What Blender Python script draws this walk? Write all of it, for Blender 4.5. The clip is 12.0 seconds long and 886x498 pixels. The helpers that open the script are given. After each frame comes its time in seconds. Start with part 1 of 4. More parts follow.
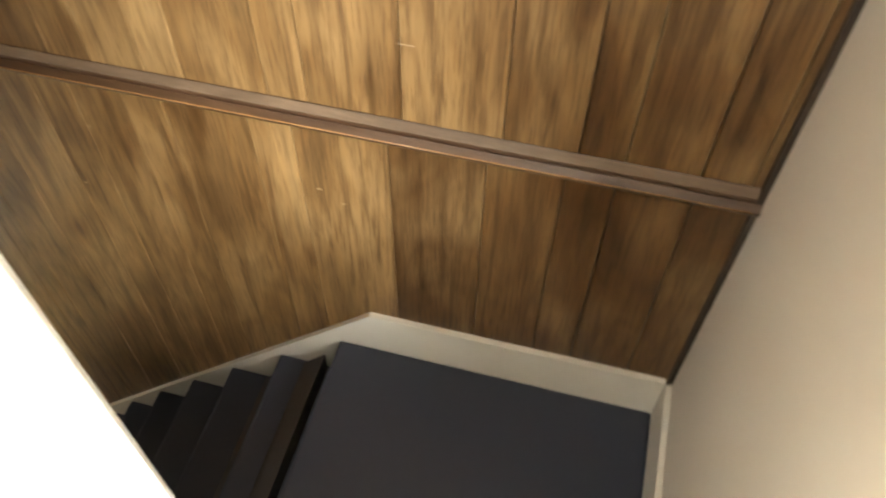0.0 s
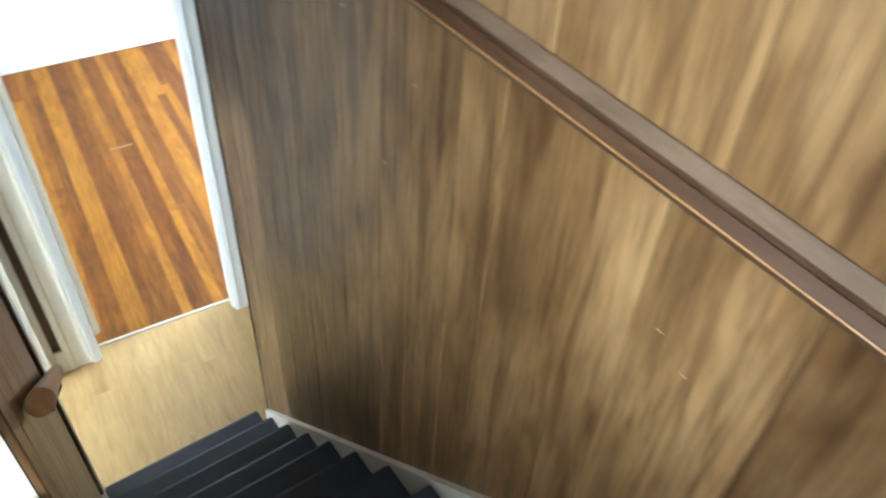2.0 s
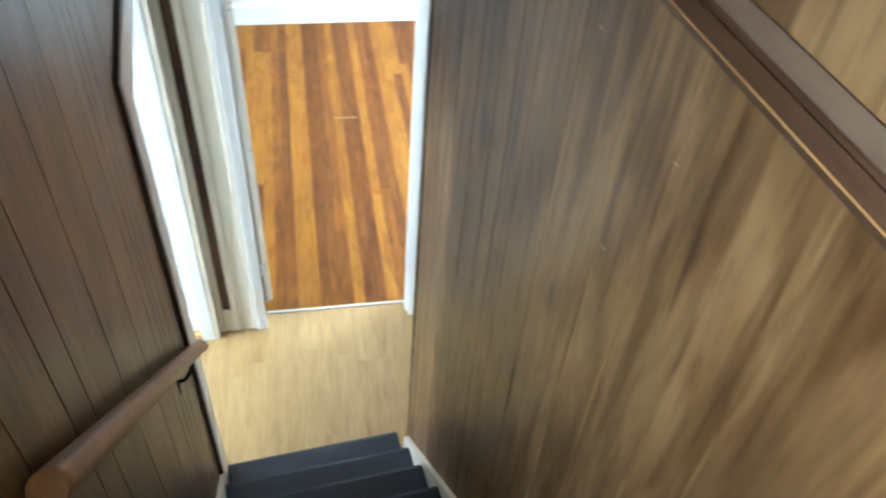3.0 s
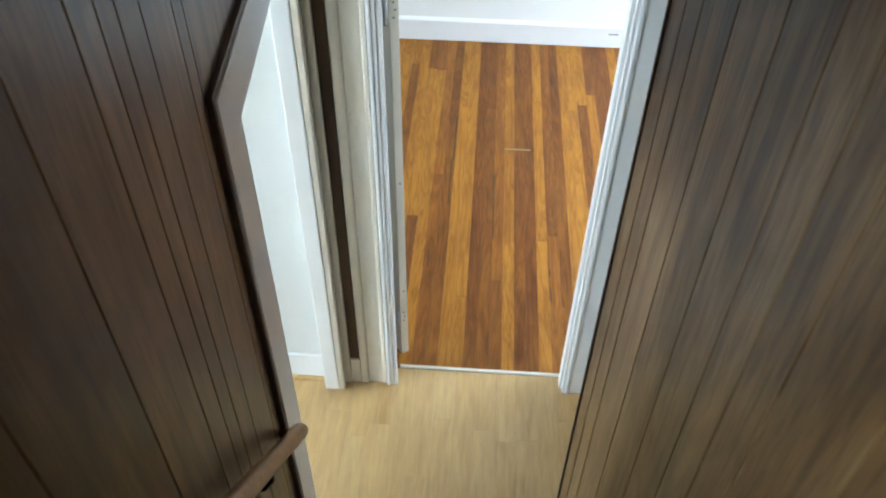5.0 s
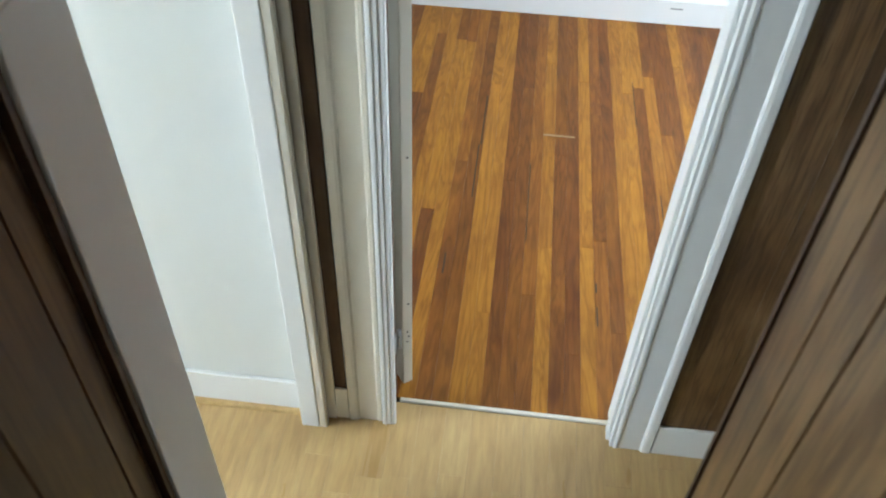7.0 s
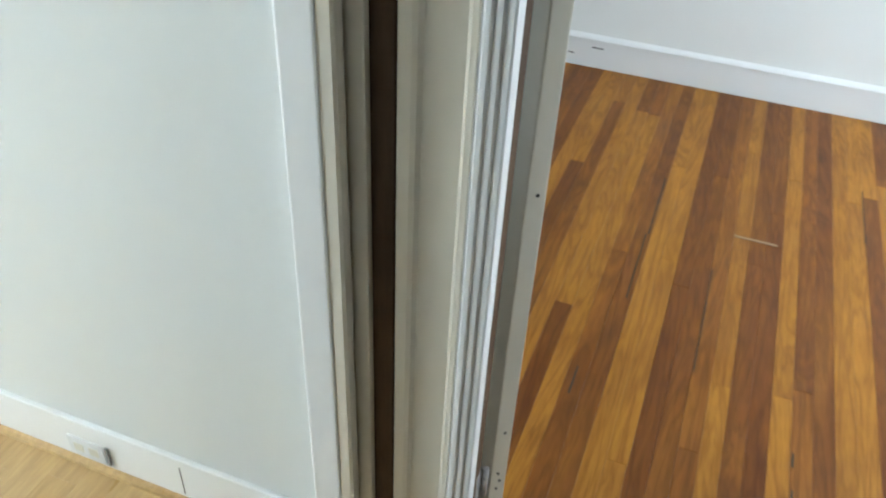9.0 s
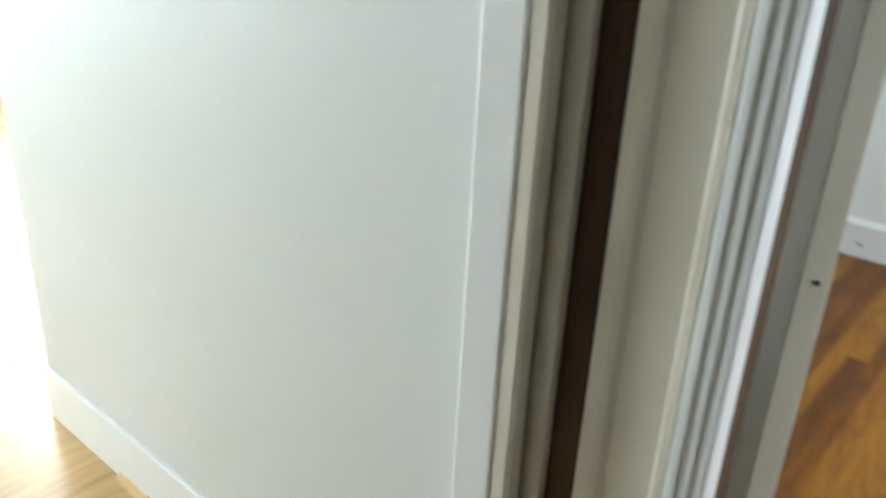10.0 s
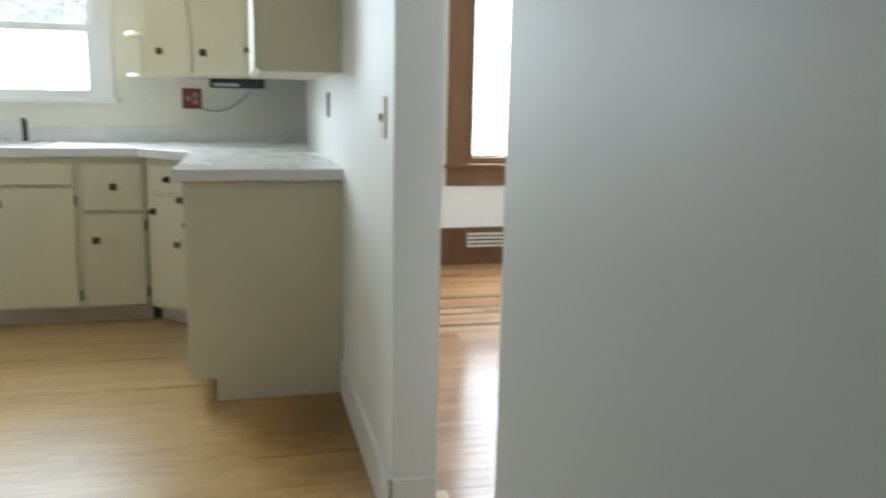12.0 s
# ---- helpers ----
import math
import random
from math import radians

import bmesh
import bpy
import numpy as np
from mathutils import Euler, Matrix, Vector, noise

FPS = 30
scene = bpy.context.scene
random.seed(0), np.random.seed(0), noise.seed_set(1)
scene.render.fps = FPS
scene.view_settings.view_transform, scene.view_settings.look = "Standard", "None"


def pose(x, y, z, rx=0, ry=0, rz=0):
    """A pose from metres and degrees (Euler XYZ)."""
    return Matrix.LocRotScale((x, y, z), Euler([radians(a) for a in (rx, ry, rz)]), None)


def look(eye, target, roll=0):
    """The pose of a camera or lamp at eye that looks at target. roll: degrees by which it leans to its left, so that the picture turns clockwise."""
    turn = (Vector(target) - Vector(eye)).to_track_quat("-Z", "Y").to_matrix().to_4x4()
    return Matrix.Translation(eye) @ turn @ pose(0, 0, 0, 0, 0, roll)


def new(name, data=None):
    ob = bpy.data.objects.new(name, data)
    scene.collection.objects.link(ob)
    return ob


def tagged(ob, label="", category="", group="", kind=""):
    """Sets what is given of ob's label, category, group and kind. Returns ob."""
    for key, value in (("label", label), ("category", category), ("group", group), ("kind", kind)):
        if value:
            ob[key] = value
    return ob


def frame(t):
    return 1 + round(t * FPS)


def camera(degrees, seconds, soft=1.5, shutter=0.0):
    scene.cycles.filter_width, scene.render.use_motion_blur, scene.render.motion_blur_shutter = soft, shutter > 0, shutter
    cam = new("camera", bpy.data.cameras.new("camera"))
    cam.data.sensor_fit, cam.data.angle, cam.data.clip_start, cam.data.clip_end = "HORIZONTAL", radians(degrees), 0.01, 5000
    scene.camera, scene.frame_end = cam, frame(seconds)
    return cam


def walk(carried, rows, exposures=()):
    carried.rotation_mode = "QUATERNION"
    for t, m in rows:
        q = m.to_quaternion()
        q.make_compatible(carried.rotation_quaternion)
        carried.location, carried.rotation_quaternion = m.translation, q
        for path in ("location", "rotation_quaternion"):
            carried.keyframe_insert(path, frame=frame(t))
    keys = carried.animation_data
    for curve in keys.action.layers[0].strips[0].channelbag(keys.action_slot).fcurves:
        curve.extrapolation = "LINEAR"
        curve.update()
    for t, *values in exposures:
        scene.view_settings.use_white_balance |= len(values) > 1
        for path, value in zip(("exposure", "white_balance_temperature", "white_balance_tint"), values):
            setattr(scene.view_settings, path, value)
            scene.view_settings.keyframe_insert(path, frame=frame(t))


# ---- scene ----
cam = camera(58.0, 12.0, soft=2.0, shutter=0.5)
PATH = [
    (0.0, (3.348, -0.920, 4.095), (2.945, 0.222, 2.503), 1.0),
    (0.5, (3.393, -0.852, 3.962), (2.768, 0.307, 2.456), 0.9),
    (0.6, (3.373, -0.827, 3.946), (2.721, 0.323, 2.446), 1.1),
    (1.0, (3.306, -0.695, 3.774), (2.502, 0.408, 2.312), 3.7),
    (1.5, (3.218, -0.521, 3.603), (2.170, 0.407, 2.174), 3.5),
    (2.0, (3.066, -0.437, 3.450), (1.867, 0.334, 2.048), 4.1),
    (2.5, (2.857, -0.354, 3.300), (1.537, 0.220, 1.912), 7.2),
    (3.0, (2.694, -0.275, 3.253), (1.322, 0.039, 1.833), 5.0),
    (3.5, (2.545, -0.250, 3.224), (1.160, -0.134, 1.787), 4.3),
    (5.5, (1.998, -0.239, 2.757), (0.559, -0.336, 1.372), 0.5),
    (6.0, (1.851, -0.234, 2.583), (0.408, -0.345, 1.202), 0.7),
    (6.5, (1.700, -0.243, 2.479), (0.273, -0.365, 1.083), 1.5),
    (8.5, (1.095, -0.320, 1.851), (-0.417, -0.653, 0.585), 3.5),
    (9.0, (0.934, -0.309, 1.733), (-0.569, -0.834, 0.522), 3.1),
    (9.5, (0.827, -0.396, 1.562), (-0.695, -1.098, 0.472), 3.2),
    (10.0, (0.749, -0.328, 1.398), (-0.655, -1.504, 0.594), 2.8),
    (10.2, (0.722, -0.337, 1.334), (-0.641, -1.622, 0.634), 4.0),
    (10.5, (0.699, -0.394, 1.253), (-0.607, -1.796, 0.680), 3.4),
    (11.0, (0.616, -0.628, 1.188), (-0.463, -2.228, 0.664), -0.6),
    (11.5, (0.561, -0.755, 1.170), (-0.223, -2.546, 0.749), 0.0),
    (12.0, (0.519, -0.825, 1.190), (0.035, -2.731, 0.823), 1.1),
]

walk(cam, [(r[0], look(*r[1:])) for r in PATH],
     [(0.0, 1.5, 6900, 9), (1.0, 1.5, 6200, 6), (1.5, 1.38, 5850, 5), (2.5, 1.5, 5150, 2), (3.5, 1.35, 5150, 3), (5.5, 0.72, 5400, 3), (6.5, 0.68, 5450, 3), (8.5, 0.35, 5500, 3), (9.5, 0.42, 5550, 3), (10.5, -0.12, 5900, 4), (11.0, -0.45, 5850, 5), (11.5, -1.15, 5700, 4), (12.0, -1.6, 5850, 5)])

# ---- light ----
world = bpy.data.worlds.new("sky")
scene.world = world
world.use_nodes = True
wt = world.node_tree
sky = wt.nodes.new("ShaderNodeTexSky")
sky.sky_type, sky.sun_disc = "NISHITA", False
sky.sun_elevation, sky.sun_rotation = radians(42), radians(80)
wt.links.new(sky.outputs[0], wt.nodes["Background"].inputs[0])
wt.nodes["Background"].inputs[1].default_value = 0.12

sun = new("sun", bpy.data.lights.new("sun", "SUN"))
sun.data.energy, sun.data.angle, sun.data.color = 2.5, radians(0.6), (1.0, 0.95, 0.87)
sun.matrix_world = look((14, 3, 13), (0, 0, 0))


def window_light(name, eye, target, w, h, watts, color=(0.93, 0.97, 1.0)):
    """The sky's light in a window's opening."""
    lamp = new(name, bpy.data.lights.new(name, "AREA"))
    lamp.data.shape, lamp.data.size, lamp.data.size_y = "RECTANGLE", w, h
    lamp.data.energy, lamp.data.color = watts, color
    lamp.matrix_world = look(eye, target)
    return lamp


window_light("kitchen_window_light", (1.785, -5.885, 1.655), (1.785, 0, 1.655), 0.985, 0.985, 235)
window_light("living_window_light", (-1.55, -6.56, 1.45), (-1.4, 0, 0.6), 0.95, 1.35, 260)
# Unseen west window, added to brighten the living room.
window_light("living_west_fill", (-3.72, -4.4, 1.5), (0, -4.4, 0.8), 1.5, 1.3, 80)
window_light("bedroom_window_light", (-1.5, 2.32, 1.5), (-1.5, 0, 0.6), 1.4, 1.3, 62)
window_light("upper_window_light", (5.12, -2.45, 3.62), (2.2, -0.4, 2.6), 1.2, 1.0, 130)

# ---- materials ----
def material(name):
    m = bpy.data.materials.new(name)
    m.use_nodes = True
    return m, m.node_tree, m.node_tree.nodes["Principled BSDF"]


def ramp(nt, fac, stops):
    r = nt.nodes.new("ShaderNodeValToRGB")
    el = r.color_ramp.elements
    while len(el) < len(stops):
        el.new(0.5)
    for e, (p, c) in zip(el, stops):
        e.position, e.color = p, (*c, 1)
    nt.links.new(fac, r.inputs[0])
    return r.outputs[0]


def coords(nt, scale, spread=0.0):
    """World position, stretched, shifted per piece."""
    g = nt.nodes.new("ShaderNodeNewGeometry")
    out = g.outputs["Position"]
    if spread:
        info = nt.nodes.new("ShaderNodeObjectInfo")
        mul = nt.nodes.new("ShaderNodeVectorMath")
        mul.operation = "SCALE"
        mul.inputs[0].default_value = (spread, spread * 0.7, spread * 1.3)
        nt.links.new(info.outputs["Random"], mul.inputs["Scale"])
        add = nt.nodes.new("ShaderNodeVectorMath")
        nt.links.new(out, add.inputs[0])
        nt.links.new(mul.outputs[0], add.inputs[1])
        out = add.outputs[0]
    mp = nt.nodes.new("ShaderNodeMapping")
    mp.inputs["Scale"].default_value = scale
    nt.links.new(out, mp.inputs[0])
    return mp.outputs[0]


def noise_tex(nt, vec, scale, detail=4.0, rough=0.6, distort=0.0):
    n = nt.nodes.new("ShaderNodeTexNoise")
    n.inputs["Scale"].default_value, n.inputs["Detail"].default_value = scale, detail
    n.inputs["Roughness"].default_value, n.inputs["Distortion"].default_value = rough, distort
    nt.links.new(vec, n.inputs["Vector"])
    return n.outputs["Fac"]


def mix(nt, a, b, fac, mode="MIX"):
    n = nt.nodes.new("ShaderNodeMix")
    n.data_type, n.blend_type = "RGBA", mode
    for sock, v in ((n.inputs[0], fac), (n.inputs[6], a), (n.inputs[7], b)):
        if isinstance(v, (int, float)):
            sock.default_value = v
        elif isinstance(v, tuple):
            sock.default_value = (*v, 1)
        else:
            nt.links.new(v, sock)
    return n.outputs[2]


def bump(nt, bsdf, height, strength, dist):
    b = nt.nodes.new("ShaderNodeBump")
    b.inputs["Strength"].default_value, b.inputs["Distance"].default_value = strength, dist
    nt.links.new(height, b.inputs["Height"])
    nt.links.new(b.outputs[0], bsdf.inputs["Normal"])


def value_ramp(nt, fac, lo, hi):
    n = nt.nodes.new("ShaderNodeMapRange")
    n.inputs["To Min"].default_value, n.inputs["To Max"].default_value = lo, hi
    nt.links.new(fac, n.inputs[0])
    return n.outputs[0]


def wood(name, dark, mid, light, axis, grain=14.0, rough=(0.3, 0.5), per_piece=0.5, gloss=0.5, stain=0.0, knots=0.0, chosen=False):
    """Wood with its grain along one axis; each piece has its own tone."""
    m, nt, b = material(name)
    long, short = 0.12, 1.0
    sc = [short] * 3
    sc[axis] = long
    v = coords(nt, sc, 7.0)
    fine = noise_tex(nt, v, grain * 9, 3, 0.7)
    flow = noise_tex(nt, v, grain, 5, 0.55, 1.6)
    big = noise_tex(nt, v, grain * 0.28, 2, 0.5, 0.8)
    col = ramp(nt, flow, [(0.25, dark), (0.48, mid), (0.72, light)])
    col = mix(nt, col, ramp(nt, big, [(0.3, dark), (0.7, light)]), 0.35)
    info = nt.nodes.new("ShaderNodeObjectInfo")
    fac = info.outputs["Random"]
    if chosen:
        sep = nt.nodes.new("ShaderNodeSeparateColor")
        nt.links.new(info.outputs["Color"], sep.inputs[0])
        fac = sep.outputs[0]
    tone = ramp(nt, fac, [(0.0, dark), (0.42, mid), (0.85, light), (1.0, light)])
    col = mix(nt, col, tone, per_piece)
    col = mix(nt, col, ramp(nt, fine, [(0.3, (0.55, 0.5, 0.45)), (0.65, (1, 1, 1))]), 0.5, "MULTIPLY")
    if knots:
        cells = nt.nodes.new("ShaderNodeTexVoronoi")
        ks = [2.6] * 3
        ks[axis] = 1.3
        nt.links.new(coords(nt, ks, 7.0), cells.inputs["Vector"])
        cells.inputs["Scale"].default_value = 1.6
        col = mix(nt, col, ramp(nt, cells.outputs["Distance"], [(0.03, (0.30, 0.24, 0.2)), (0.14, (0.8, 0.74, 0.68)), (0.26, (1, 1, 1))]), knots, "MULTIPLY")
        col = mix(nt, col, ramp(nt, noise_tex(nt, v, grain * 0.8, 2, 0.5, 3.5), [(0.40, (1, 1, 1)), (0.50, (0.45, 0.38, 0.32)), (0.60, (1, 1, 1))]), 0.5, "MULTIPLY")
    if stain:
        spots = noise_tex(nt, coords(nt, (1, 1, 1)), 3.0, 3, 0.6)
        col = mix(nt, col, ramp(nt, spots, [(0.35, (0.5, 0.42, 0.36)), (0.55, (1, 1, 1))]), stain, "MULTIPLY")
    nt.links.new(col, b.inputs["Base Color"])
    nt.links.new(value_ramp(nt, flow, *rough), b.inputs["Roughness"])
    b.inputs["Specular IOR Level"].default_value = gloss
    bump(nt, b, fine, 0.12, 0.0015)
    return m


def paint(name, color, rough=0.5, dirt=0.12, dirt_color=(0.75, 0.68, 0.55), relief=0.08, size=220.0):
    m, nt, b = material(name)
    v = coords(nt, (1, 1, 1))
    blotch = noise_tex(nt, v, 1.7, 5, 0.6)
    fine = noise_tex(nt, v, size, 2, 0.5)
    stain = tuple(c * d for c, d in zip(color, dirt_color))
    col = ramp(nt, blotch, [(0.3, stain), (0.55, color)])
    col = mix(nt, color, col, dirt)
    nt.links.new(col, b.inputs["Base Color"])
    nt.links.new(value_ramp(nt, blotch, rough - 0.08, rough + 0.08), b.inputs["Roughness"])
    bump(nt, b, fine, relief, 0.002)
    return m


def plain(name, color, rough, metal=0.0):
    m, nt, b = material(name)
    v = coords(nt, (1, 1, 1))
    n = noise_tex(nt, v, 60.0, 3, 0.6)
    nt.links.new(mix(nt, tuple(c * 0.8 for c in color), color, n), b.inputs["Base Color"])
    nt.links.new(value_ramp(nt, n, rough - 0.08, rough + 0.08), b.inputs["Roughness"])
    b.inputs["Metallic"].default_value = metal
    return m


def veneer(name, dark, mid, light):
    """Printed walnut veneer: upright figure in long arches, fine pores, worn varnish; each board has its own tone."""
    m, nt, b = material(name)
    v = coords(nt, (1, 1, 0.06), 5.0)
    field = noise_tex(nt, coords(nt, (1, 1, 0.20), 5.0), 5.5, 2, 0.45, 0.5)
    rings = nt.nodes.new("ShaderNodeMath")
    rings.operation = "MULTIPLY"
    nt.links.new(field, rings.inputs[0])
    rings.inputs[1].default_value = 58.0
    wave = nt.nodes.new("ShaderNodeMath")
    wave.operation = "SINE"
    nt.links.new(rings.outputs[0], wave.inputs[0])
    arch = nt.nodes.new("ShaderNodeMapRange")
    arch.inputs["From Min"].default_value, arch.inputs["From Max"].default_value = -1.0, 1.0
    nt.links.new(wave.outputs[0], arch.inputs[0])
    streak = noise_tex(nt, v, 34.0, 4, 0.6, 0.6)
    broad = noise_tex(nt, coords(nt, (1, 1, 0.45), 5.0), 4.5, 3, 0.55, 0.6)
    pores = noise_tex(nt, coords(nt, (1, 1, 0.05), 5.0), 190.0, 2, 0.6)
    col = ramp(nt, broad, [(0.30, dark), (0.46, mid), (0.66, light)])
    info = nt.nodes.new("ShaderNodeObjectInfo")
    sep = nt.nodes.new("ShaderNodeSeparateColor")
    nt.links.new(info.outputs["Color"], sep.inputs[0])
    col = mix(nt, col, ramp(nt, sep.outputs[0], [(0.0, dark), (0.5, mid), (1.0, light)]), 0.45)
    col = mix(nt, col, ramp(nt, arch.outputs[0], [(0.0, (0.66, 0.58, 0.50)), (0.45, (1, 1, 1))]), 0.42, "MULTIPLY")
    col = mix(nt, col, ramp(nt, streak, [(0.36, (0.42, 0.34, 0.26)), (0.52, (1, 1, 1)), (0.70, (1.22, 1.18, 1.08))]), 0.75, "MULTIPLY")
    col = mix(nt, col, ramp(nt, pores, [(0.36, (0.45, 0.38, 0.32)), (0.50, (1, 1, 1))]), 0.55, "MULTIPLY")
    knots = nt.nodes.new("ShaderNodeTexVoronoi")
    nt.links.new(coords(nt, (2.6, 2.6, 1.1), 7.0), knots.inputs["Vector"])
    knots.inputs["Scale"].default_value = 1.7
    col = mix(nt, col, ramp(nt, knots.outputs["Distance"], [(0.03, (0.30, 0.22, 0.16)), (0.10, (0.75, 0.68, 0.60)), (0.20, (1, 1, 1))]), 0.7, "MULTIPLY")
    nt.links.new(col, b.inputs["Base Color"])
    wear = noise_tex(nt, coords(nt, (1, 1, 1)), 5.0, 4, 0.65)
    b.inputs["Specular IOR Level"].default_value = 0.42
    nt.links.new(value_ramp(nt, wear, 0.28, 0.44), b.inputs["Roughness"])
    bump(nt, b, mix(nt, streak, pores, 0.5), 0.10, 0.0015)
    return m


PANEL = veneer("walnut_panel", (0.052, 0.024, 0.008), (0.155, 0.083, 0.029), (0.300, 0.187, 0.080))
RAIL_WOOD = wood("dark_moulding", (0.032, 0.014, 0.006), (0.062, 0.031, 0.014), (0.12, 0.062, 0.030), 0, 10.0, (0.35, 0.5), 0.1, 0.5)
PALE_MOULDING = wood("pale_moulding", (0.075, 0.046, 0.026), (0.14, 0.090, 0.052), (0.21, 0.14, 0.085), 0, 10.0, (0.55, 0.7), 0.1, 0.4)
HAND_WOOD = wood("handrail_wood", (0.24, 0.11, 0.033), (0.40, 0.205, 0.070), (0.52, 0.30, 0.115), 0, 10.0, (0.3, 0.45), 0.1, 0.5)
FIR = wood("fir_strip", (0.128, 0.034, 0.005), (0.245, 0.085, 0.010), (0.48, 0.215, 0.019), 0, 11.0, (0.34, 0.52), 0.62, 0.25, 0.3, 0.5, True)
INLAY = wood("dark_inlay", (0.03, 0.012, 0.006), (0.07, 0.028, 0.013), (0.11, 0.05, 0.022), 0, 11.0, (0.18, 0.32), 0.1, 0.5)
OAK = wood("oak_strip", (0.20, 0.09, 0.035), (0.38, 0.20, 0.085), (0.52, 0.31, 0.14), 0, 11.0, (0.12, 0.22), 0.45, 0.5)
LAMINATE = wood("pale_laminate", (0.44, 0.28, 0.106), (0.53, 0.355, 0.142), (0.58, 0.41, 0.182), 0, 5.0, (0.24, 0.34), 0.14, 0.5, 0.12)
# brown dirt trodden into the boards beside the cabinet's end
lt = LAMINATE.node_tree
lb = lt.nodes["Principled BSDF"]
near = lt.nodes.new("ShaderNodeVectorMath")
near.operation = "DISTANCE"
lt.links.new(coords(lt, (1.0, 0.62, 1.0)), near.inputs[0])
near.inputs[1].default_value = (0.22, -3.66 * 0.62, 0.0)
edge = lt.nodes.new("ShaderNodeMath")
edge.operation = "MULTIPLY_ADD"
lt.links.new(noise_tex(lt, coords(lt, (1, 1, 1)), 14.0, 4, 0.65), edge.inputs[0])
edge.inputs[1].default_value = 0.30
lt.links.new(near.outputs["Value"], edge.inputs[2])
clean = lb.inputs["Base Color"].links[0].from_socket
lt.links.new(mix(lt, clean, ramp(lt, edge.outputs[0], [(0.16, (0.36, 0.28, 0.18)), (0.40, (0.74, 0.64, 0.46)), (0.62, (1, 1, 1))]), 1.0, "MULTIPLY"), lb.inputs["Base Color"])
TRIM_WOOD = wood("brown_window_wood", (0.075, 0.034, 0.011), (0.16, 0.076, 0.024), (0.24, 0.12, 0.040), 2, 10.0, (0.3, 0.45), 0.15, 0.5)
WHITE = paint("white_wall_paint", (0.80, 0.80, 0.765), 0.55, 0.15, (0.9, 0.88, 0.8), 0.1, 150)
KITCHEN = paint("cream_white_kitchen_paint", (0.80, 0.765, 0.67), 0.5, 0.2, (0.9, 0.86, 0.76), 0.1, 150)
BEIGE = paint("beige_wall_paint", (0.66, 0.58, 0.47), 0.6, 0.2, (0.88, 0.85, 0.8), 0.1, 150)
HALL = paint("grey_white_wall_paint", (0.645, 0.655, 0.625), 0.55, 0.15, (0.9, 0.88, 0.8), 0.1, 150)
TRIM = paint("white_trim_paint", (0.80, 0.80, 0.78), 0.35, 0.2, (0.85, 0.82, 0.75), 0.05, 80)
OLD_TRIM = paint("yellowed_trim_paint", (0.66, 0.61, 0.50), 0.38, 0.3, (0.85, 0.8, 0.7), 0.06, 80)
SKIRT = paint("cream_skirt_paint", (0.70, 0.65, 0.55), 0.42, 0.45, (0.75, 0.68, 0.55), 0.06, 60)
CABINET = paint("cream_cabinet_paint", (0.74, 0.69, 0.52), 0.35, 0.2, (0.9, 0.86, 0.75), 0.05, 60)
COUNTER = paint("white_laminate_counter", (0.80, 0.80, 0.79), 0.28, 0.1, (0.9, 0.9, 0.9), 0.02, 60)
CEILING = paint("white_ceiling_paint", (0.80, 0.79, 0.76), 0.7, 0.1)
TREAD = plain("black_rubber_tread", (0.031, 0.036, 0.052), 0.40)
BARE = wood("bare_old_wood", (0.020, 0.010, 0.004), (0.065, 0.032, 0.013), (0.15, 0.085, 0.04), 2, 9.0, (0.6, 0.8), 0.1, 0.3)
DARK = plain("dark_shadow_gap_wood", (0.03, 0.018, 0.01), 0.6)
BRASS = plain("dark_brass", (0.16, 0.10, 0.045), 0.4, 0.8)
IRON = plain("black_iron", (0.03, 0.028, 0.026), 0.45, 0.6)
STEEL = plain("brushed_steel", (0.55, 0.55, 0.55), 0.28, 1.0)
BLACK = plain("black_plastic", (0.018, 0.018, 0.02), 0.35)
SILVER = plain("silver_plastic", (0.55, 0.55, 0.55), 0.3, 0.5)
RED = plain("red_brown_plate", (0.16, 0.035, 0.03), 0.4)
SCRATCH = plain("bare_veneer", (0.42, 0.31, 0.19), 0.6)
IVORY = plain("ivory_plastic", (0.72, 0.68, 0.56), 0.35)
PLATE = plain("white_plastic", (0.78, 0.78, 0.76), 0.35)
GRASS = plain("lawn", (0.09, 0.15, 0.04), 0.9)
LEAF = plain("leaf", (0.07, 0.16, 0.06), 0.7)
SIDING = paint("neighbour_siding", (0.78, 0.78, 0.76), 0.6)
GLASS, gt, gb = material("window_glass")
gb.inputs["Transmission Weight"].default_value = 1.0
gb.inputs["Roughness"].default_value = 0.0
gb.inputs["IOR"].default_value = 1.03

# ---- building helpers ----
ORIGIN = {}


def add_box(bm, lo, hi, bev=0.0):
    x0, y0, z0 = lo
    x1, y1, z1 = hi
    vs = [bm.verts.new(p) for p in ((x0, y0, z0), (x1, y0, z0), (x1, y1, z0), (x0, y1, z0),
                                    (x0, y0, z1), (x1, y0, z1), (x1, y1, z1), (x0, y1, z1))]
    fs = [bm.faces.new([vs[i] for i in q]) for q in ((3, 2, 1, 0), (4, 5, 6, 7), (0, 1, 5, 4), (1, 2, 6, 5), (2, 3, 7, 6), (3, 0, 4, 7))]
    if bev:
        es = list({e for f in fs for e in f.edges})
        bmesh.ops.bevel(bm, geom=es, offset=bev, segments=2, affect="EDGES", profile=0.6)
    return bm


def box(lo, hi, bev=0.0):
    return add_box(bmesh.new(), lo, hi, bev)


